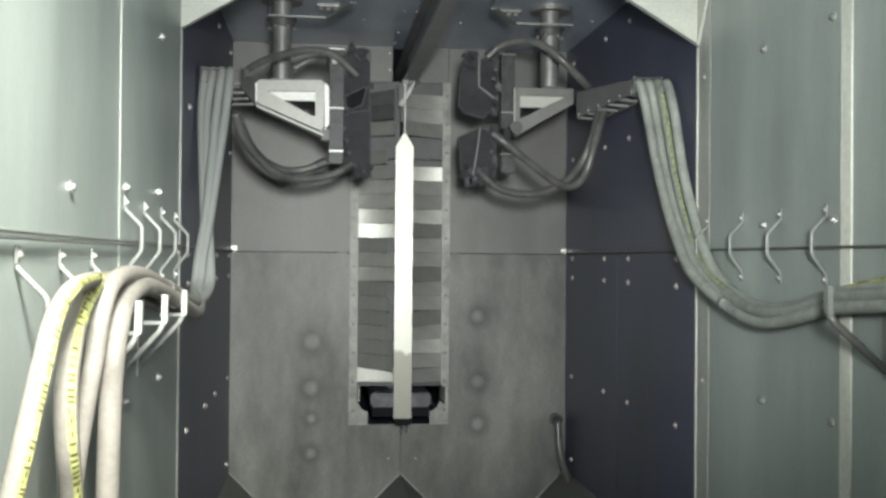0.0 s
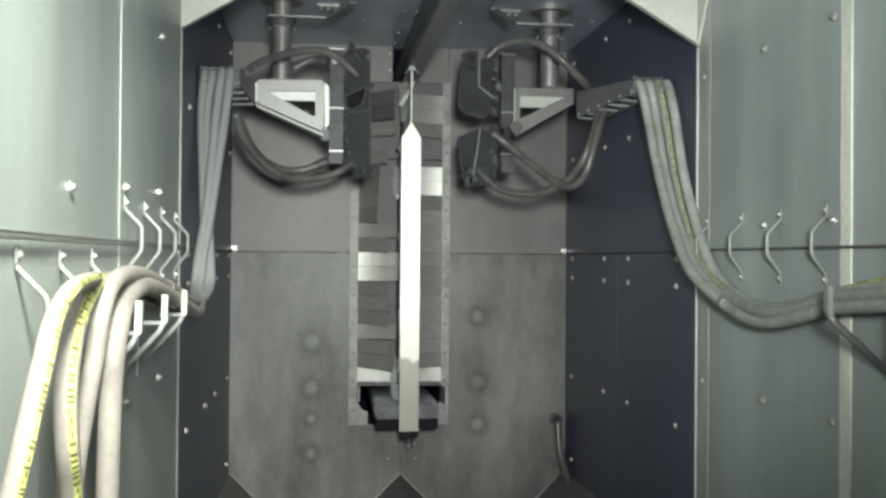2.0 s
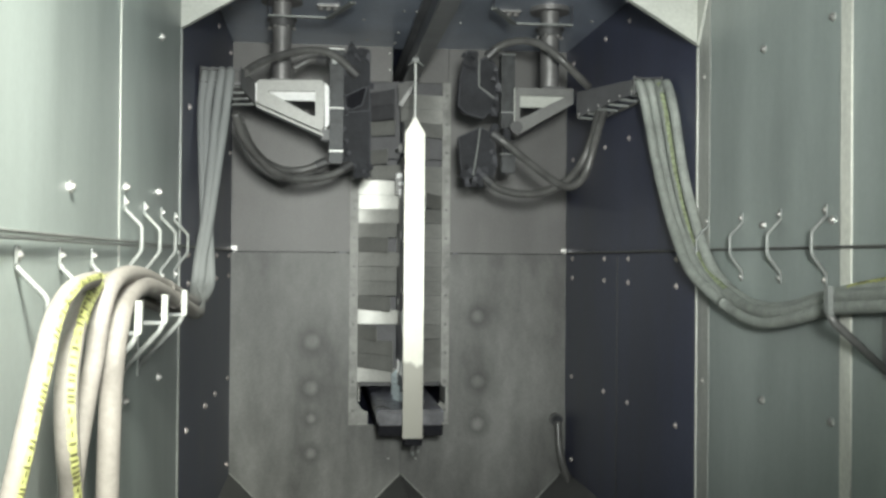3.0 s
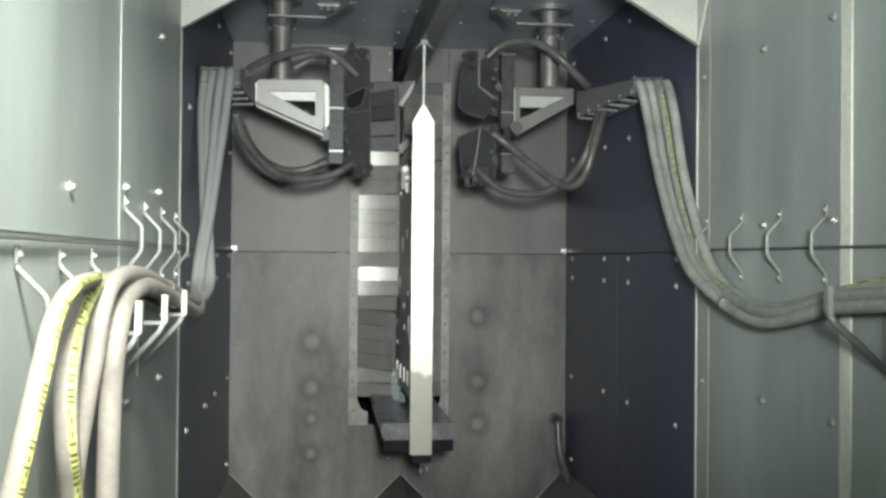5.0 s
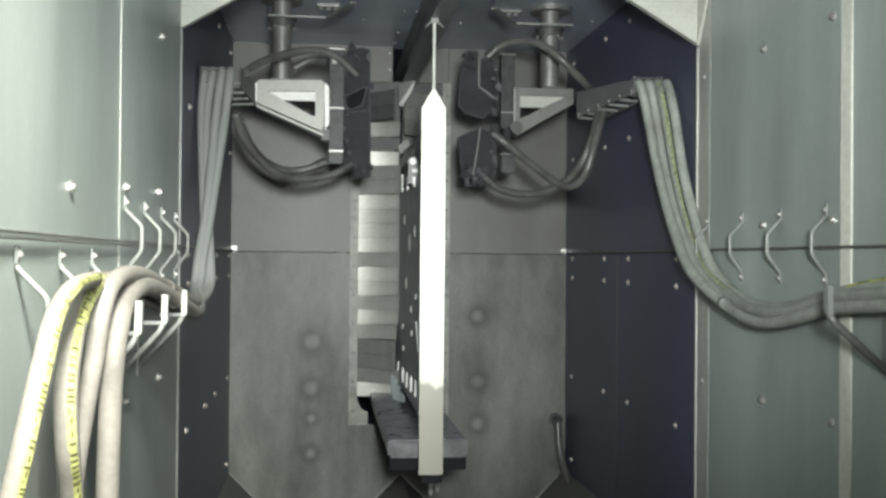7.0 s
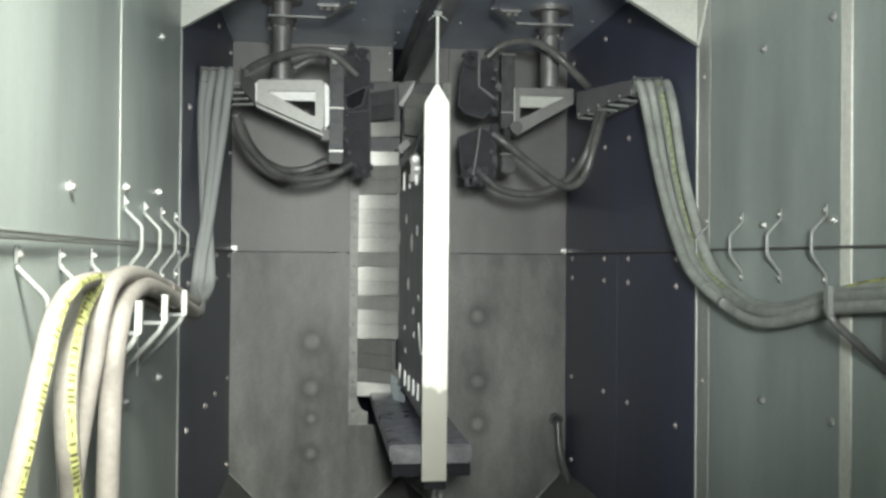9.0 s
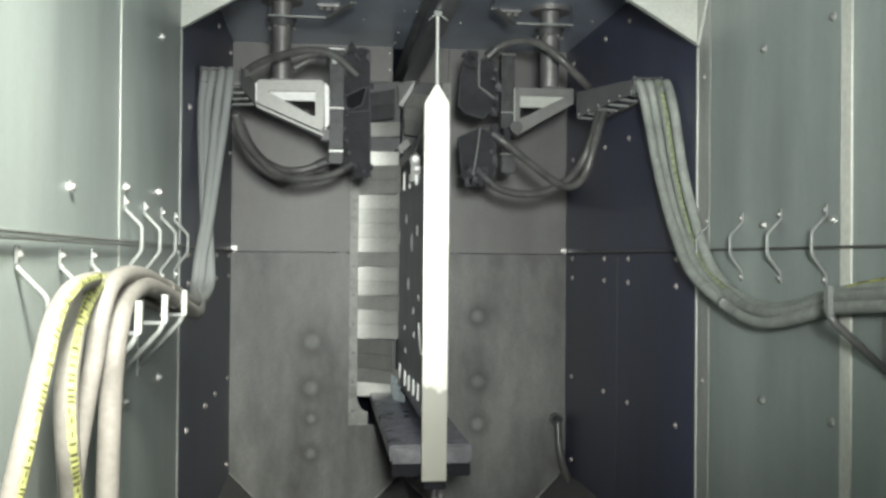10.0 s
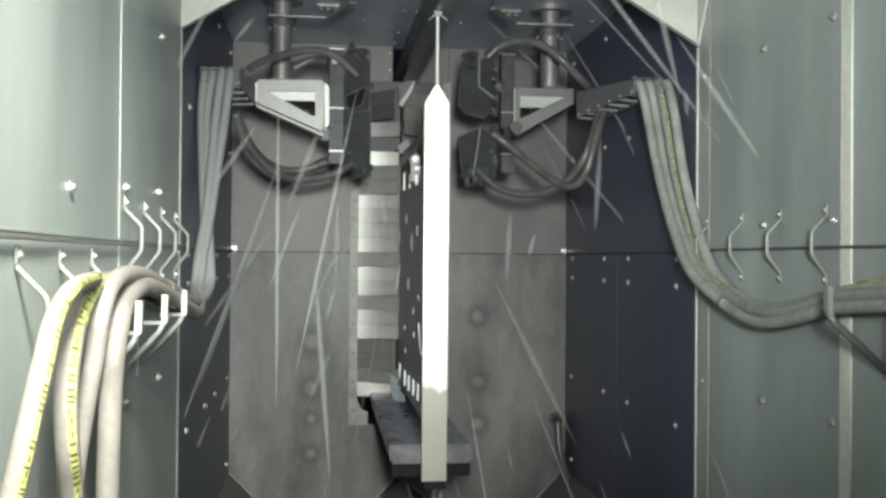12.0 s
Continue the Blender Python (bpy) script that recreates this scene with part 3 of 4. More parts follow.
RW = 0.0160
for path, lab in (
    ([(-0.291, 3.85, 2.382), (-0.24, 3.95, 2.44), (-0.159, 4.06, 2.495), (-0.073, 4.13, 2.53), (0.006, 4.16, 2.534), (0.063, 4.18, 2.512), (0.105, 4.2, 2.48), (0.138, 4.21, 2.45)], "arching over the bracket"),
    ([(-0.122, 4.32, 2.49), (-0.076, 4.32, 2.518), (-0.029, 4.31, 2.529), (0.018, 4.29, 2.518)], "behind the bracket"),
    ([(-0.322, 3.85, 2.235), (-0.301, 3.9, 2.162), (-0.263, 3.98, 2.103), (-0.209, 4.06, 2.053), (-0.145, 4.11, 2.022), (-0.068, 4.15, 2.016), (0.011, 4.17, 2.03), (0.068, 4.18, 2.052), (0.118, 4.19, 2.086)], "hanging in a loop below the bracket"),
    ([(-0.313, 3.95, 2.217), (-0.281, 4.05, 2.143), (-0.23, 4.16, 2.088), (-0.161, 4.22, 2.058), (-0.093, 4.24, 2.059), (-0.036, 4.24, 2.074), (0.017, 4.24, 2.098)], "hanging in a loop below the bracket"),
    ([(0.675, 4.2, 2.54), (0.716, 4.19, 2.579), (0.769, 4.16, 2.598), (0.832, 4.12, 2.596), (0.895, 4.08, 2.565), (0.958, 4.05, 2.508), (1.022, 4.07, 2.456), (1.087, 4.12, 2.416)], "arching over the bracket"),
    ([(0.696, 4.17, 2.222), (0.761, 4.16, 2.171), (0.825, 4.12, 2.11), (0.883, 4.06, 2.051), (0.927, 4.0, 2.008), (0.966, 3.95, 1.99), (0.999, 3.91, 2.007), (1.022, 3.88, 2.058), (1.046, 3.88, 2.146), (1.077, 3.92, 2.225), (1.127, 4.02, 2.307)], "hanging in a loop below the bracket"),
    ([(0.67, 4.2, 2.039), (0.719, 4.18, 1.997), (0.794, 4.14, 1.972), (0.866, 4.09, 1.97), (0.93, 4.03, 1.99), (0.977, 3.97, 2.029), (1.012, 3.93, 2.084), (1.039, 3.92, 2.151), (1.064, 3.94, 2.216), (1.104, 4.02, 2.306)], "hanging in a loop below the bracket"),
):
    wh = blast_hose("whip_hose", path, RW, HOSE_DARK, "dark rubber whip hose " + lab, "whip hoses")
    ends = path if path[-1][1] > 4.15 else path[::-1]
    a, b2 = Vector(ends[-1]) - Vector(path[0]), Vector(ends[-2]) - Vector(path[0])
    part("coupling", cyl(B(), a + (b2 - a).normalized() * 0.045, a, RW + 0.004, n=16), ARM_STEEL, wh)


# ---- nozzle stations ----
def shield(parent, outline, y, depth, paint=None):
    """A blast shield: a plate with a folded rim."""
    bm = prism(B(), [(x, y, z) for x, z in outline], (0, depth, 0))
    ob = part("blast_shield", bm, paint or BLACK_RUBBER, parent)
    rim = B()
    n = len(outline)
    for i in range(n):
        a, b = outline[i], outline[(i + 1) % n]
        cyl(rim, (a[0], y, a[1]), (b[0], y, b[1]), 0.003, n=6)
    part("rim", rim, DARK_STEEL, ob)
    return ob


def cut_plate(outer, inner, y, depth):
    """An outline with a window in it, given depth."""
    bm = B()
    vo = [bm.verts.new((x, y, z)) for x, z in outer]
    vi = [bm.verts.new((x, y, z)) for x, z in inner]
    es = [bm.edges.new((v[i], v[(i + 1) % len(v)])) for v in (vo, vi) for i in range(len(v))]
    r = bmesh.ops.triangle_fill(bm, use_beauty=True, use_dissolve=False, edges=es)
    fs = [g for g in r["geom"] if isinstance(g, bmesh.types.BMFace)]
    r = bmesh.ops.extrude_face_region(bm, geom=fs)
    bmesh.ops.translate(bm, verts=[v for v in r["geom"] if isinstance(v, bmesh.types.BMVert)], vec=(0, depth, 0))
    return bm


def pts(outline, dx, dz):
    return [(x - dx, z - dz) for x, z in outline]


def drop_pipe(x, label):
    p = thing("drop_pipe", (x, 4.30, 2.434), label, "pipe", "drop pipes")
    part("tube", cyl(B(), (0, 0, 0), (0, 0, 0.34), 0.039, n=32), PIPE, p)
    part("collar", cyl(cyl(B(), (0, 0, 0.222), (0, 0, 0.250), 0.052, n=32), (0, 0, 0.250), (0, 0, 0.258), 0.062, n=32), ARM_STEEL, p)
    part("ceiling_flange", cyl(B(), (0, 0, 0.325), (0, 0, 0.345), 0.085, n=32), PIPE, p)
    for k in range(6):
        a = k * math.pi / 3
        part("bolt", cyl(B(), (0.052 * math.cos(a), 0.052 * math.sin(a), 0.212), (0.052 * math.cos(a), 0.052 * math.sin(a), 0.224), 0.006, n=6), BOLT, p)


drop_pipe(-0.172, "dull grey steel pipe dropping from the chamber ceiling")
drop_pipe(0.962, "dull grey steel pipe dropping from the chamber ceiling")

for path in ([(-0.226, 4.235, 2.690), (0.016, 4.235, 2.687), (0.113, 3.98, 2.692)], [(0.665, 3.98, 2.692), (0.795, 4.235, 2.692), (1.044, 4.235, 2.693)]):
    st = thing("ceiling_strap", path[1], "thin bent steel strap hung under the chamber ceiling", "strap", "ceiling straps")
    for a, b in zip(path, path[1:]):
        a, b = Vector(a) - Vector(path[1]), Vector(b) - Vector(path[1])
        d = (b - a).normalized()
        n = d.cross(Vector((0, 0, 1))) * 0.012
        up = Vector((0, 0, 0.0035))
        part("strap_leg", prism(B(), [a - n - up, a + n - up, b + n - up, b - n - up], 2 * up), ROD, st)
    for e in (path[0], path[2]):
        e = Vector(e) - Vector(path[1])
        part("hanger", cyl(B(), e, e + Vector((0, 0, ZT - path[1][2])), 0.003, n=8), DARK_STEEL, st)

# small fittings that glint on the ceiling
for x, y in ((0.02, 4.40), (0.80, 4.38)):
    fx = thing("ceiling_fitting", (x, y, ZT), "small bright metal fitting under the chamber ceiling", "fitting", "ceiling fittings")
    part("plate", box(B(), (-0.05, -0.03, -0.008), (0.05, 0.03, 0), 0.003), PIPE, fx)
    for dx in (-0.032, 0.0, 0.030):
        part("nut", cyl(B(), (dx, -0.005, -0.022), (dx, -0.005, -0.008), 0.012, n=6), BOLT, fx)

# west station
SW = thing("nozzle_station", (-0.12, 4.2, 2.2), "blast nozzle station with a pale triangular bracket and dark shields", "blasting station", "nozzle stations")
oW = (-0.12, 2.2)
part("bracket_frame", cut_plate(pts([(-0.270, 2.409), (-0.254, 2.421), (-0.004, 2.426), (0.004, 2.404), (0.004, 2.235), (-0.004, 2.218), (-0.264, 2.327)], *oW), pts([(-0.226, 2.376), (-0.031, 2.381), (-0.030, 2.280), (-0.044, 2.279)], *oW), 0.0, 0.05), BRACKET, SW, "pale machined triangular bracket")
# strongly lit end and inside of the bracket, painted white
part("bracket_end", prism(B(), [(x + 0.12, -0.004, z - 2.2) for x, z in ((0.005, 2.418), (0.024, 2.398), (0.026, 2.248), (0.008, 2.222))], (0, 0.055, 0)), BRIGHT_WHITE, SW)
part("back_plate", box(B(), (-0.112, 0.022, 0.143), (0.096, 0.035, 0.200), 0.002), BRIGHT_WHITE, SW)
part("end_edge", box(B(), (-0.152, -0.006, 0.132), (-0.145, 0.052, 0.206), 0.001), BRIGHT_WHITE, SW)
part("lower_flange", prism(B(), [(x + 0.12, -0.012, z - 2.2) for x, z in ((-0.268, 2.321), (0.002, 2.206), (0.002, 2.194), (-0.268, 2.309))], (0, 0.07, 0)), BRACKET, SW)
part("pipe_boss", box(B(), (-0.10, 0.05, 0.222), (0.0, 0.15, 0.236), 0.004), ARM_STEEL, SW)
part("mast", box(B(), (0.146, -0.01, -0.113), (0.203, 0.047, 0.354), 0.004), MAST, SW)
for dz in (0.353, 0.112, -0.063):
    part("clamp_band", box(B(), (0.144, -0.014, dz - 0.002), (0.205, 0.05, dz + 0.002), 0.001), EDGE_STEEL, SW)
part("knob", cyl(B(), (0.166, -0.024, 0.300), (0.166, -0.008, 0.300), 0.012), ROD, SW)
part("edge_strip", cyl(B(), (0.212, 0.026, 0.155), (0.312, 0.026, 0.222), 0.0035, n=8), ROD, SW)
shield(SW, pts([(0.091, 2.541), (0.156, 2.567), (0.191, 2.556), (0.192, 2.412), (0.093, 2.367), (0.074, 2.378), (0.074, 2.436), (0.106, 2.465)], *oW), 0.02, 0.06)
# black plate paints the shade inside a hollow pocket
shield(SW, pts([(0.091, 2.362), (0.171, 2.404), (0.176, 2.388), (0.158, 2.327), (0.117, 2.307), (0.093, 2.321)], *oW), 0.0, 0.02, MATT_BLACK)
shield(SW, pts([(0.093, 2.36), (0.192, 2.41), (0.193, 2.312), (0.075, 2.30)], *oW), 0.05, 0.02)
shield(SW, pts([(0.075, 2.297), (0.193, 2.309), (0.195, 2.067), (0.182, 2.037), (0.151, 2.062), (0.096, 2.089), (0.081, 2.153)], *oW), 0.02, 0.06)
for dz in (0.235, -0.105):
    noz = part("nozzle", cyl(cyl(B(), (0.235, 0.09, dz), (0.330, 0.10, dz - 0.012), 0.017, 0.012), (0.20, 0.06, dz + 0.01), (0.24, 0.09, dz), 0.022), DARK_STEEL, SW)
    part("nut", cyl(B(), (0.218, 0.072, dz + 0.004), (0.236, 0.086, dz), 0.026, n=6), DARK_STEEL, noz)
for dx, dz in ((0.205, 0.03), (0.215, -0.02), (0.225, -0.07), (0.245, -0.12), (0.285, -0.145), (0.205, 0.27)):
    part("fitting", cyl(cyl(B(), (dx, 0.014, dz), (dx + 0.003, -0.004, dz), 0.010, n=6), (dx + 0.003, -0.004, dz), (dx + 0.004, -0.012, dz - 0.002), 0.005, n=8), DARK_STEEL, SW)
part("stop_block", box(B(), (0.115, 0.0, -0.02), (0.146, 0.05, 0.03), 0.004), ARM_STEEL, SW)

# east station
SE = thing("nozzle_station", (0.92, 4.2, 2.2), "blast nozzle station with a grey triangular bracket and dark shields", "blasting station", "nozzle stations")
oE = (0.92, 2.2)
part("bracket_frame", cut_plate(pts([(0.795, 2.404), (0.804, 2.419), (1.043, 2.418), (1.043, 2.357), (0.804, 2.218), (0.795, 2.232)], *oE), pts([(0.816, 2.388), (1.012, 2.387), (0.816, 2.287)], *oE), 0.0, 0.05), PLATE_GREY, SE, "grey machined triangular bracket")
# this bracket's lit end and inside are likewise put in as pale colour
part("bracket_end", prism(B(), [(x - 0.92, -0.004, z - 2.2) for x, z in ((0.772, 2.398), (0.794, 2.418), (0.794, 2.228), (0.774, 2.250))], (0, 0.055, 0)), PALE_PAINT, SE)
part("back_plate", box(B(), (-0.108, 0.022, 0.140), (0.096, 0.035, 0.192), 0.002), PALE_PAINT, SE)
part("pipe_boss", box(B(), (0.0, 0.05, 0.222), (0.10, 0.15, 0.236), 0.004), ARM_STEEL, SE)
part("pivot", cyl(B(), (-0.122, -0.02, 0.05), (-0.122, 0.04, 0.05), 0.026), ARM_STEEL, SE)
part("mast", box(B(), (-0.185, -0.005, 0.047), (-0.127, 0.05, 0.353), 0.004), MAST, SE)
part("mast_foot", box(B(), (-0.181, -0.005, -0.140), (-0.123, 0.05, -0.060), 0.005), MAST, SE)
part("mast_neck", box(B(), (-0.170, 0.01, -0.062), (-0.140, 0.04, 0.050), 0.003), BLACK_RUBBER, SE)
for dz in (0.354, 0.112, -0.060):
    part("clamp_band", box(B(), (-0.187, -0.012, dz - 0.002), (-0.125, 0.05, dz + 0.002), 0.001), ROD, SE)
shield(SE, pts([(0.583, 2.536), (0.597, 2.569), (0.63, 2.566), (0.641, 2.418), (0.713, 2.365), (0.699, 2.325), (0.664, 2.288), (0.587, 2.31), (0.559, 2.338), (0.565, 2.451)], *oE), 0.02, 0.05)
shield(SE, pts([(0.65, 2.533), (0.688, 2.549), (0.722, 2.507), (0.732, 2.432), (0.723, 2.37), (0.646, 2.415)], *oE), 0.035, 0.05)
shield(SE, pts([(0.562, 2.208), (0.652, 2.25), (0.705, 2.228), (0.725, 2.101), (0.706, 2.042), (0.642, 2.017), (0.625, 2.047), (0.587, 2.023), (0.57, 2.098)], *oE), 0.02, 0.06)
for a, c in (((-0.276, 0.33), (-0.276, 0.222)), ((-0.276, 0.222), (-0.203, 0.168)), ((-0.270, 0.048), (-0.278, -0.03)), ((-0.278, -0.03), (-0.297, -0.150))):
    part("edge_strip", cyl(B(), (a[0], 0.014, a[1]), (c[0], 0.014, c[1]), 0.004, n=8), ROD, SE)
# shaggy torn rubber round the shields
rnd = random.Random(8)
for station, x0, x1, z0, z1, n in ((SW, 0.20, 0.215, -0.14, 0.33, 9), (SW, 0.24, 0.315, -0.16, -0.10, 8), (SW, 0.23, 0.32, 0.30, 0.36, 7), (SE, -0.215, -0.195, -0.13, 0.33, 9), (SE, -0.345, -0.25, -0.19, -0.12, 10), (SE, -0.345, -0.29, 0.30, 0.36, 6)):
    for k in range(n):
        x, z = rnd.uniform(x0, x1), rnd.uniform(z0, z1)
        w, h2, t2 = rnd.uniform(0.008, 0.02), rnd.uniform(0.012, 0.035), rnd.uniform(-0.01, 0.01)
        part("torn_flap", prism(B(), [(x - w, 0.012, z - h2 * 0.4), (x + w, 0.016, z - h2 * 0.6), (x + w * 0.7 + t2, 0.010, z + h2 * 0.5), (x + t2, 0.008, z + h2), (x - w * 0.8, 0.014, z + h2 * 0.3)], (0, 0.010, 0)), rnd.choice((BLACK_RUBBER, BLACK_RUBBER, DARK_STEEL)), station)
for dz in (0.21, -0.10):
    noz = part("nozzle", cyl(cyl(B(), (-0.25, 0.09, dz), (-0.32, 0.10, dz - 0.012), 0.017, 0.012), (-0.21, 0.06, dz + 0.01), (-0.25, 0.09, dz), 0.022), DARK_STEEL, SE)
    part("nut", cyl(B(), (-0.236, 0.086, dz + 0.004), (-0.218, 0.072, dz), 0.026, n=6), DARK_STEEL, noz)
for dx, dz in ((-0.205, 0.29), (-0.215, 0.25), (-0.20, 0.17), (-0.215, 0.0), (-0.22, -0.05), (-0.25, -0.15), (-0.29, -0.165)):
    part("fitting", cyl(cyl(B(), (dx, 0.014, dz), (dx - 0.003, -0.004, dz), 0.010, n=6), (dx - 0.003, -0.004, dz), (dx - 0.004, -0.012, dz - 0.002), 0.005, n=8), DARK_STEEL, SE)


# hose racks: sloping arms with rungs that carry the hoses forward
def hose_rack(root, tip, heights, width, rungs, label):
    """A tapering side plate from root to tip with a ladder of rungs along its lower edge."""
    r = thing("hose_rack", (*root, heights[1]), label, "rack", "hose racks")
    top0, low0, top1, low1 = (h - heights[1] for h in heights)
    a, b = Vector((0, 0, low0)), Vector((tip[0] - root[0], tip[1] - root[1], low1))
    part("side_plate", prism(B(), [a, b, (b.x, b.y, top1), (0, 0, top0)], (0.004, 0.002, 0)), DARK_GREY, r)
    across = Vector((width, 0.01, -0.004))
    for k in range(rungs):
        p = a.lerp(b, 0.04 + 0.90 * k / max(1, rungs - 1))
        part("rung", cyl(B(), p, p + across, 0.0055, n=10), ROD, r)
        part("bolt", cyl(B(), p + Vector((0, -0.001, 0.012)), p + Vector((0, -0.008, 0.012)), 0.004, n=6), BOLT, r)
    part("rail", cyl(B(), a + across, b + across, 0.0055, n=10), PLATE_GREY, r)
    return r


hose_rack((-0.272, 4.14), (-0.300, 3.74), (2.40, 2.310, 2.385, 2.320), -0.09, 4, "dark steel ladder rack carrying hoses forward from the bracket")
hose_rack((1.046, 4.16), (1.151, 3.70), (2.4, 2.29, 2.377, 2.325), 0.085, 6, "dark steel ladder rack carrying hoses forward from the bracket")
for x0, x1, y, z in ((-0.435, -0.295, 3.735, 2.352), (1.14, 1.245, 3.67, 2.352)):
    bar = thing("hose_clamp_bar", ((x0 + x1) / 2, y, z), "steel clamp bar holding the row of hose ends", "clamp", "hose clamp bars")
    h = (x1 - x0) / 2
    part("lower_bar", box(B(), (-h, -0.012, -0.034), (h, 0.012, -0.022), 0.002), ARM_STEEL, bar)
    part("upper_bar", box(B(), (-h, -0.006, 0.020), (h, 0.010, 0.026), 0.001), ARM_STEEL, bar)
    for s in (-1, 1):
        part("post", cyl(B(), (s * h, 0, -0.04), (s * h, 0, 0.032), 0.004, n=8), ARM_STEEL, bar)


# ---- drain hose on the end wall ----
dr = thing("drain_outlet", (1.207, 5.18, 0.882), "dark round drain outlet with a short hanging hose", "outlet")
part("ring", cyl(B(), (0, 0.01, 0), (0, -0.02, 0), 0.032, n=24), ARM_STEEL, dr)
part("bung", cyl(B(), (0, -0.02, 0), (0, -0.035, 0), 0.022, n=24), BLACK_RUBBER, dr)
part("hose", tube(B(), [(0.002, -0.03, -0.005), (0.004, -0.05, -0.11), (0.014, -0.08, -0.20), (0.030, -0.13, -0.27), (0.048, -0.22, -0.33)], 0.019), HOSE_DARK, dr)

# ---- curtain ----
PITCH = 0.0726
# how far each flap is pushed open, bottom to top, at the times given: B closed ... H wide open
OPEN = {"B": 3, "b": 12, "M": 22, "m": 31, "D": 45, "H": 62, "X": 86}
TIMES = (0.0, 0.5, 1.0, 1.5, 2.0, 2.5, 3.0, 5.0, 6.0, 7.5)
WEST_FLAPS = (
    "HHXBDDDDDDMmDBbMMmDHmDDD", "HHXBBDDDDDmMDBbMMMMHmDDD", "HHXBmmDDDDmDDBDDmmmHmDDD", "HHXBDmBDDDMDDMDDDDmHmDDD",
    "HHXBDDMDDDbbDMHHHHDHmDDD", "HHXbDDDBDMbbDDMbHHDHmDDD", "HHXbDDHBDMMMDMbBBMDHmDDD", "HHmMDDDDmbBMbbbbMMBHmDDD",
    "HHMmDDDbbbbMbbbbMMBHbDDD", "HHBmDDbbMbbMbbbbMMBHbDDD")
EAST_FLAPS = (
    "HHXmMbMDMMDMMDbMMBHHmbbH", "HHXmbBMMBDMbbBBbBBHHmbbH", "HHXBDMbbMbbbbBBBBBHHmbbH", "HHXBMDMBBBBBBBBBBBHHmbbH",
    "HHXBmMMMMMMMMMMmBBHHmbbH", "HHXMDmMMMMMMMMDHbbHHmbbH", "HHXmDDmMMMMMMMDHMMHHmbbH", "HHDmmmmmmmmmmmmmmmDDmMMH",
    "HHDmmmmmmmmmmmmmmmDDmMMH", "HHDmmmmmmmmmmmmmmmDDmMMH")
flaps = []


def flap_mesh(side, length, paint):
    """A rubber flap that leaves its clamp flat and bows towards the chamber."""
    bm = B()
    n = 12
    cut, x, y = [], 0.0, 0.0
    for k in range(n + 1):
        cut.append((side * x, -y))
        a = math.radians(-5 + 20 * k / n)
        x += length / n * math.cos(a)
        y += length / n * math.sin(a)
    outline = [(u, v, 0.0008) for u, v in cut] + [(u, v + 0.004, 0.0008) for u, v in reversed(cut)]
    prism(bm, outline, (0, 0, PITCH - 0.0016))
    return mesh_of("flap", bm, paint)


for side, hx, states in ((1, 0.184, WEST_FLAPS), (-1, 0.607, EAST_FLAPS)):
    cur = thing("flap_curtain", (hx, YB - 0.012, SZ0), "grey flap curtain bolted beside the slit, flaps pushed open", "curtain", "slit curtains")
    o = -side * 0.042
    part("clamp_strip", box(B(), (min(0, o), -0.004, 0), (max(0, o), 0.004, SZ1 - SZ0), 0.002), STRIP, cur)
    for i in range(24):
        if i < 2 or i in (19, 23) or (side < 0 and i == 18):
            continue  # left out; these rows stay open
        length = 0.198 / math.cos(math.radians(min(OPEN[states[-1][i]], 30) + 8))
        fl = new("flap", flap_mesh(side, length, DARK_GREY if side > 0 and i > 20 else FLAP))
        fl.parent = cur
        fl.location = (0, -0.006, PITCH * i)
        flaps.append((fl, side, PITCH * i, [OPEN[state[i]] for state in states]))
    # the lowest flaps are cut away in a round corner
    corner = [(0, 0.150)] + [(side * (0.055 - 0.055 * math.cos(math.radians(9 * k))), 0.150 - 0.082 * math.sin(math.radians(9 * k))) for k in range(1, 11)] + [(side * 0.055, 0.0), (0, 0.0)]
    part("corner_sheet", prism(B(), [(x, -0.008, z) for x, z in corner], (0, 0.004, 0)), STRIP, cur)
    # added sheets: their grey stands in for the dim tunnel beyond
    for reach, z0, z1, y in ((0.197 if side > 0 else 0.172, 0.19, 1.345, 0.050), (0.210 if side > 0 else 0.201, 1.350, 1.745, 0.052)):
        x0, x1 = sorted((side * -0.03, side * reach))
        part("backing_sheet", box(B(), (x0, y, z0), (x1, y + 0.006, z1), 0.001), DARK_GREY, cur)
    spot = mesh_of("bolt", cyl(B(), (0, 0, 0), (0, -0.006, 0), 0.008, n=6), PLATE_GREY)
    for i in range(12):
        bo = new("bolt", spot)
        bo.parent = cur
        bo.location = (o * 0.5, -0.004, PITCH * (2 * i + 1))
film_bm = B()
folds = ((-0.002, 0.0, 0.985, 1.150), (-0.034, -0.05, 0.990, 1.130), (-0.008, -0.13, 1.005, 1.115), (-0.036, -0.19, 1.015, 1.106), (-0.005, -0.30, 1.030, 1.100), (-0.017, -0.41, 1.042, 1.094), (-0.003, -0.50, 1.052, 1.086))
for (xa, ya, la, ha), (xb, yb, lb, hb) in zip(folds, folds[1:]):
    prism(film_bm, [(xa, ya, la - 1.06), (xb, yb, lb - 1.06), (xb, yb, hb - 1.06), (xa, ya, ha - 1.06)], (-0.0008, 0.0008, 0))
film = part("curtain_film", film_bm, CYAN)
film.matrix_world = pose(0.3825, 5.12, 1.06)
tagged(film, "pale blue scrap of plastic film at the slit's foot", "film")

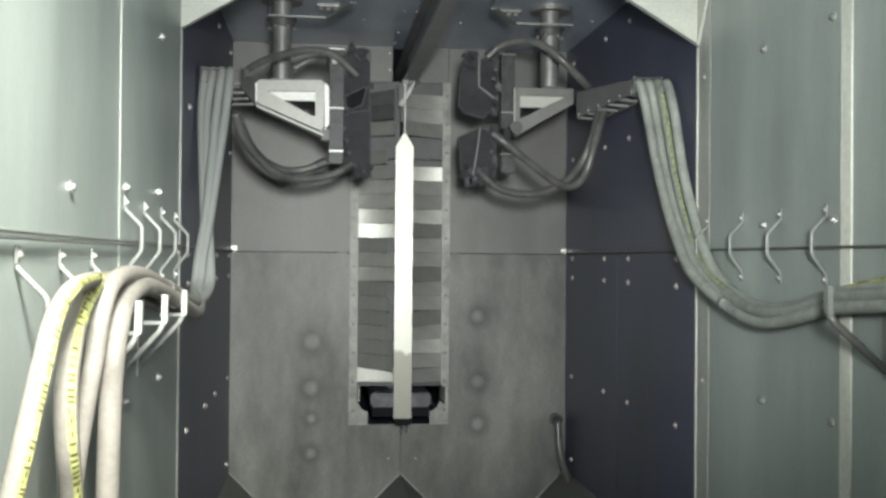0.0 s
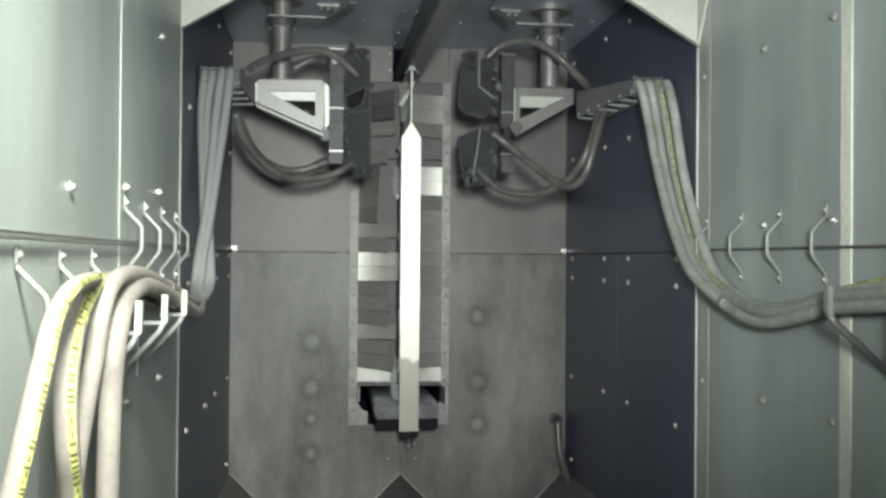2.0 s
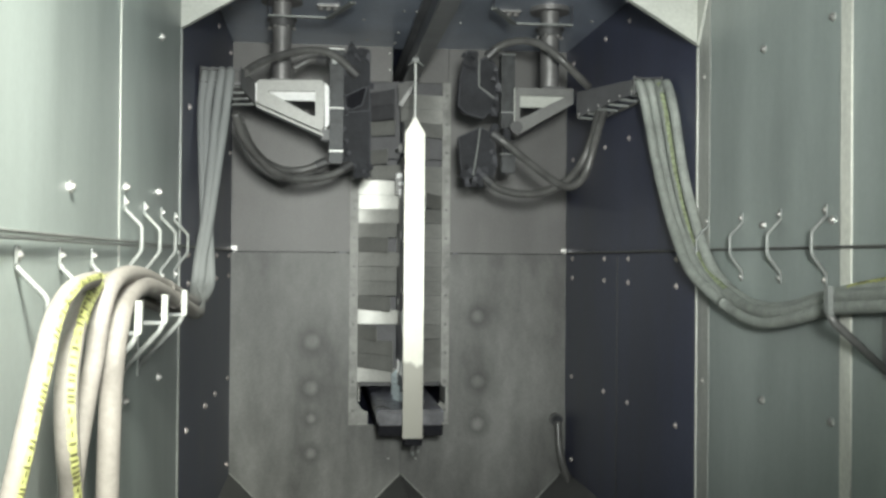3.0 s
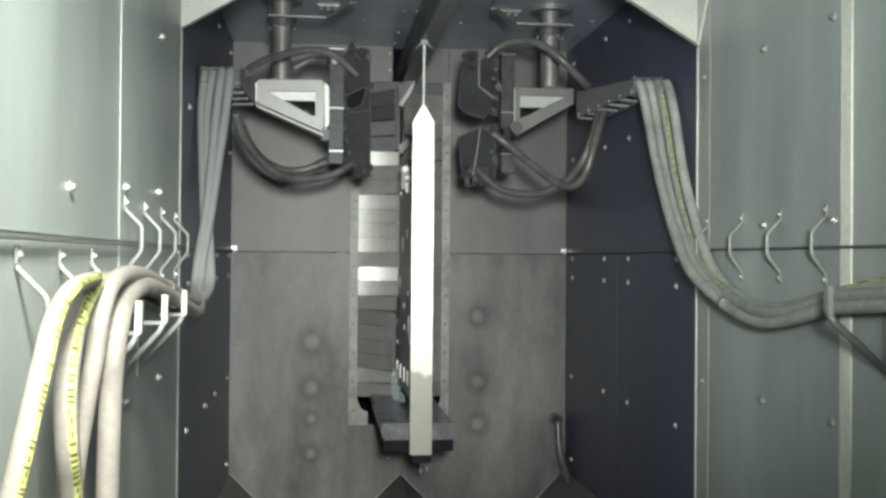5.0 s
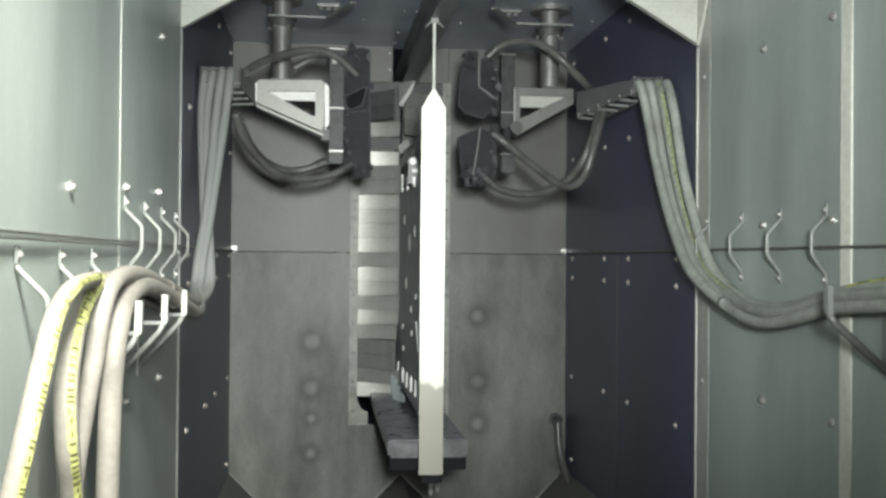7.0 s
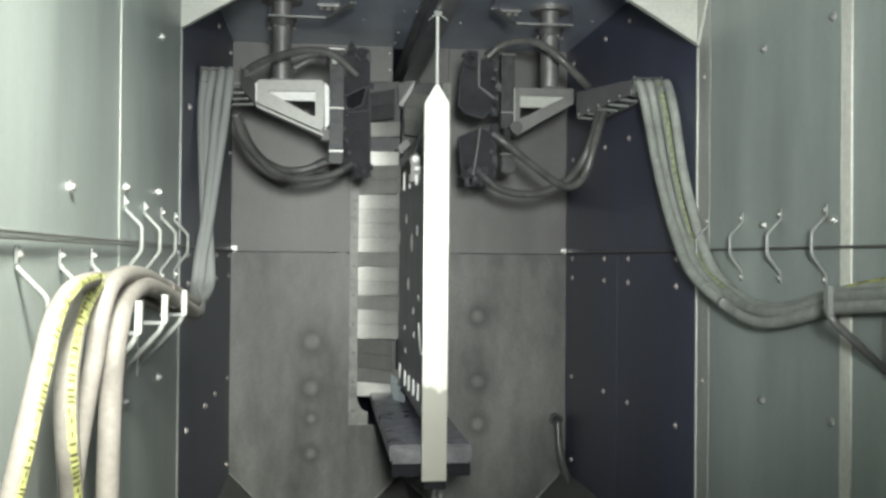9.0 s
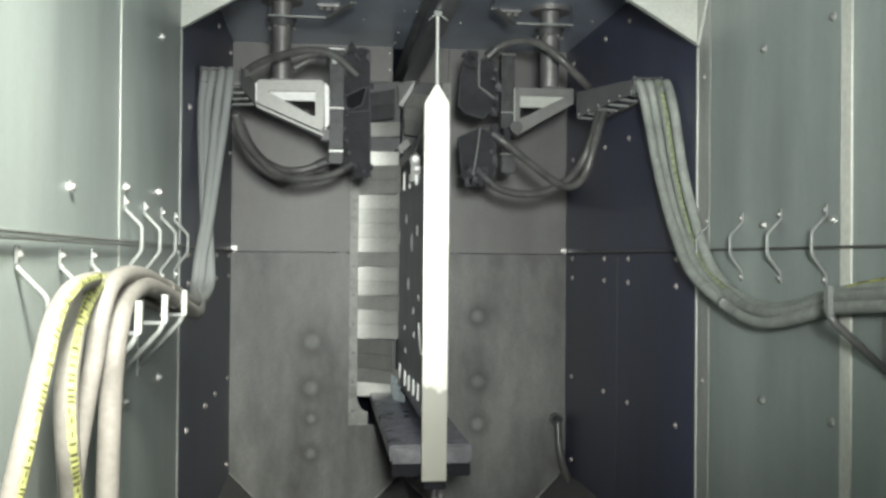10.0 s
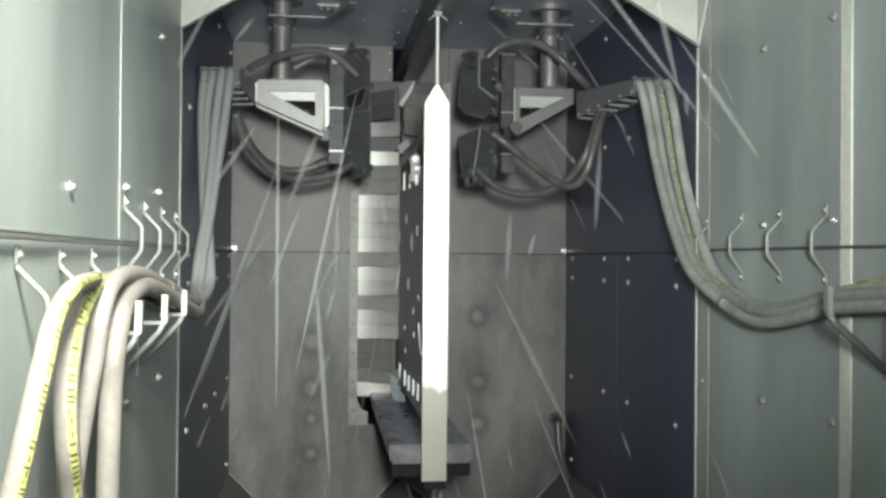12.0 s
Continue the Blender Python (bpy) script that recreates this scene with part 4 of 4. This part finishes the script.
# ---- overhead rail ----
rail = thing("overhead_rail", (0.428, YB, 2.575), "dark steel overhead rail running out of the slit", "rail")
part("web", box(B(), (-0.014, -6.2, 0.012), (0.014, 0.9, 0.13), 0.003), RAIL, rail)
part("flange", box(B(), (-0.037, -6.2, 0.0), (0.037, 0.9, 0.012), 0.003), RAIL, rail)
part("top_flange", box(B(), (-0.045, -6.2, 0.13), (0.045, 0.9, 0.142), 0.003), RAIL, rail)
part("end_guide", prism(B(), [(-0.060, -0.16, -0.012), (0.033, -0.18, 0.024), (0.005, -0.17, -0.050), (-0.040, -0.16, -0.125), (-0.057, -0.16, -0.114)], (0, -0.006, 0)), PLATE_GREY, rail, "worn grey entry guide")
guide = thing("beam_guide", (0.385, YB - 0.02, 2.25), "small worn steel guide at the slit for the lower beam", "guide")
part("guide_plate", prism(B(), [(-0.020, -0.15, 0.0), (0.030, -0.15, 0.042), (0.046, -0.15, 0.012), (-0.004, -0.15, -0.036)], (0, -0.005, 0)), PLATE_GREY, guide)
part("arm", box(B(), (-0.016, -0.15, -0.008), (-0.006, 0.05, 0.004), 0.002), ARM_STEEL, guide)

# ---- work panel carrier ----
Y0 = 5.005
carrier = thing("panel_carrier", (0.4, Y0, 0.92), "bright steel end bar carrying a dark panel with bare spots", "workpiece carrier")
H1 = 1.395
part("end_bar", prism(B(), [(-0.0435, 0, 0), (0.0435, 0, 0), (0.0435, 0, H1 - 0.066), (0.006, 0, H1), (-0.006, 0, H1), (-0.0435, 0, H1 - 0.066)], (0, 0.012, 0)), BRIGHT_STEEL, carrier)
part("hanger_rod", cyl(B(), (0, 0.006, H1 - 0.005), (0, 0.006, 1.656), 0.0055), EDGE_STEEL, carrier)
clampb = B()
tube(clampb, [(-0.034, 0.0, 1.622), (-0.012, 0.0, 1.640), (0.012, 0.0, 1.640), (0.034, 0.0, 1.622)], 0.0035, n=8, smooth=False)
box(clampb, (-0.014, -0.006, 1.638), (0.014, 0.03, 1.656), 0.002)
part("hanger_clamp", clampb, ROD, carrier)
part("panel", box(B(), (-0.015, 0.05, 0.165), (0.010, 1.76, 1.12), 0.003), MASK, carrier, "dark coated panel")
part("top_beam", box(B(), (-0.012, 0.02, 1.225), (0.03, 1.76, 1.285), 0.004), RAIL, carrier)
for dy, dz, r in ((1.074, 0.962, 0.027), (0.542, 0.896, 0.028), (0.798, 0.85, 0.045), (1.508, 0.888, 0.040), (0.951, 0.669, 0.031), (0.468, 0.627, 0.0165), (0.688, 0.564, 0.019), (1.114, 0.465, 0.016), (0.652, 0.466, 0.0165), (1.071, 0.365, 0.016)):
    part("bare_spot", cyl(B(), (-0.0145, dy, dz), (-0.0205, dy, dz), r, r * 0.55, n=24), BRIGHT_WHITE, carrier)
for dy, z0, z1 in ((1.545, 1.10, 1.20), (1.225, 1.10, 1.185), (0.912, 1.09, 1.15), (0.587, 1.08, 1.122), (1.394, 0.205, 0.275), (1.089, 0.205, 0.275), (0.876, 0.208, 0.276), (0.656, 0.217, 0.283), (0.457, 0.222, 0.290)):
    part("edge_clip", box(B(), (-0.022, dy - 0.030, z0), (-0.0145, dy + 0.030, z1), 0.002), BRIGHT_WHITE, carrier)
part("bent_strip", tube(B(), [(-0.020, 0.40, 0.530), (-0.020, 0.385, 0.50), (-0.020, 0.35, 0.455), (-0.020, 0.30, 0.418)], 0.004, n=8), BRIGHT_WHITE, carrier)
part("bracket_plate", box(B(), (-0.044, 0.553, 1.095), (-0.004, 0.566, 1.178), 0.003), PLATE_GREY, carrier)
part("bracket_ear", cyl(B(), (-0.026, 0.552, 1.182), (-0.026, 0.566, 1.182), 0.022, n=24), PLATE_GREY, carrier)
part("bracket_bolt", cyl(B(), (-0.026, 0.540, 1.186), (-0.026, 0.556, 1.186), 0.014), BRIGHT_WHITE, carrier)
part("bracket_web", box(B(), (-0.028, 0.545, 1.140), (-0.006, 0.554, 1.156), 0.002), BRIGHT_WHITE, carrier)
part("bracket_lip", box(B(), (-0.026, 0.545, 1.092), (-0.002, 0.556, 1.122), 0.002), BRIGHT_WHITE, carrier)
part("tie_wire", tube(B(), [(-0.012, 0.60, 1.205), (-0.016, 0.70, 1.235), (-0.016, 0.50, 1.262), (-0.012, 0.30, 1.292)], 0.0035, n=8, smooth=False), ROD, carrier)
part("tray", box(B(), (-0.149, 0.115, 0.055), (0.149, 1.76, 0.107), 0.006), TRAY, carrier, "navy rubber covered tray")
part("tray_front", box(B(), (-0.150, 0.105, 0.040), (0.150, 0.124, 0.109), 0.011), TRAY_FACE, carrier)
part("skirt", box(B(), (-0.140, 0.128, -0.010), (0.148, 1.76, 0.040), 0.004), MATT_BLACK, carrier)
part("foot", box(B(), (-0.034, 0.014, -0.034), (0.044, 0.09, 0.050), 0.004), MATT_BLACK, carrier)
for dx, z in ((0.004, -0.062), (0.028, -0.052)):
    pin = part("pin", cyl(B(), (dx, 0.03, z), (dx, 0.03, -0.03), 0.005), ARM_STEEL, carrier)
    part("tip", cyl(B(), (dx, 0.03, z - 0.018), (dx, 0.03, z), 0.003, 0.008, n=12), ROD, pin)
rnd = random.Random(11)
for k in range(110):
    x, y, r = rnd.uniform(-0.13, -0.02) + (0.13 if k % 3 == 0 else 0.0), rnd.uniform(0.14, 1.2), rnd.uniform(0.0015, 0.0042)
    part("shot_heap", cyl(B(), (x, y, 0.1065), (x, y, 0.1065 + r * 0.5), r * 1.6, r * 0.5, n=9), ROD, carrier)

# ---- flying shot ----
STREAK = material("flying_shot", (0.85, 0.87, 0.86), 0.5, 0.0, 0.05, 20.0, 0.0)
STREAK.node_tree.nodes["Principled BSDF"].inputs["Alpha"].default_value = 0.038
shots = []
rnd = random.Random(23)
for k in range(290):
    y = rnd.uniform(2.5, 4.9)
    x0 = 0.45 + rnd.uniform(-0.8, 0.75)
    x1 = x0 + rnd.uniform(-2.2, 2.2)
    x1 = max(XL - 0.5, min(XR + 0.5, x1))
    x0 = max(XL + 0.08, min(XR - 0.08, x0))
    z1 = -0.25
    if k % 5 < 2:
        # flat throws that end outside the cabinet's side walls
        x1, z1 = rnd.choice((XL - 0.6, XR + 0.6)), rnd.uniform(0.5, 2.3)
    a, b = Vector((x0, y, 3.55)), Vector((x1, max(1.5, min(5.0, y + rnd.uniform(-0.5, 0.3))), z1))
    size = rnd.uniform(0.004, 0.0130) * min(1.2, y / 3.2)
    long = rnd.choice((0.12, 0.3, 0.5, 0.8)) * rnd.uniform(0.7, 1.3)
    bm = B()
    for shell in (1.0, 0.55):
        rings = []
        for k in range(9):
            w = size * shell * (0.12 + 0.88 * math.sin(math.pi * k / 8) ** 0.7)
            rings.append([bm.verts.new((w * math.cos(q * math.pi / 4), w * math.sin(q * math.pi / 4), long * shell ** 0.5 * (k / 8 - 0.5))) for q in range(8)])
        for u, v in zip(rings, rings[1:]):
            for q in range(8):
                bm.faces.new((u[q], u[(q + 1) % 8], v[(q + 1) % 8], v[q])).smooth = True
    s = tagged(part("steel_shot", bm, STREAK), "fast steel shot drawn out into a pale streak", "shot", "flying shot")
    shots.append((s, a, b, 10.05 + 1.5 * rnd.random(), rnd.uniform(0.8, 1.5)))


# ---- motion ----
def motions():
    v = 0.1872
    rows = [(0.5 * k, pose(0.4, Y0 - v * 0.5 * k, 0.92)) for k in range(15)]
    rows += [(7.4, pose(0.4, Y0 - v * 7.4, 0.92)), (7.8, pose(0.4, 3.587, 0.92)), (12.0, pose(0.4, 3.587, 0.92))]
    walk(carrier, rows)
    for fl, side, z, angles in flaps:
        walk(fl, [(t, pose(0, -0.006, z, 0, 0, -side * a)) for t, a in zip((*TIMES, 12.0), (*angles, angles[-1]))])
    # the moving bar drags the film out of the slit
    walk(film, [(t, pose(0.3825, y, 1.06)) for t, y in ((0.0, 5.60), (2.55, 5.12), (12.0, 5.12))])
    for s, a, b, t0, dur in shots:
        turn = (b - a).to_track_quat("Z", "Y").to_matrix().to_4x4()
        rows = [(0.0, a), (t0, a)] + [(t0 + dur * k / 4, a.lerp(b, k / 4)) for k in (1, 2, 3, 4)]
        t1 = t0 + dur
        if t1 < 11.95:
            rows.append((12.0, b))
        walk(s, [(t, Matrix.Translation(p) @ turn) for t, p in rows])


motions()
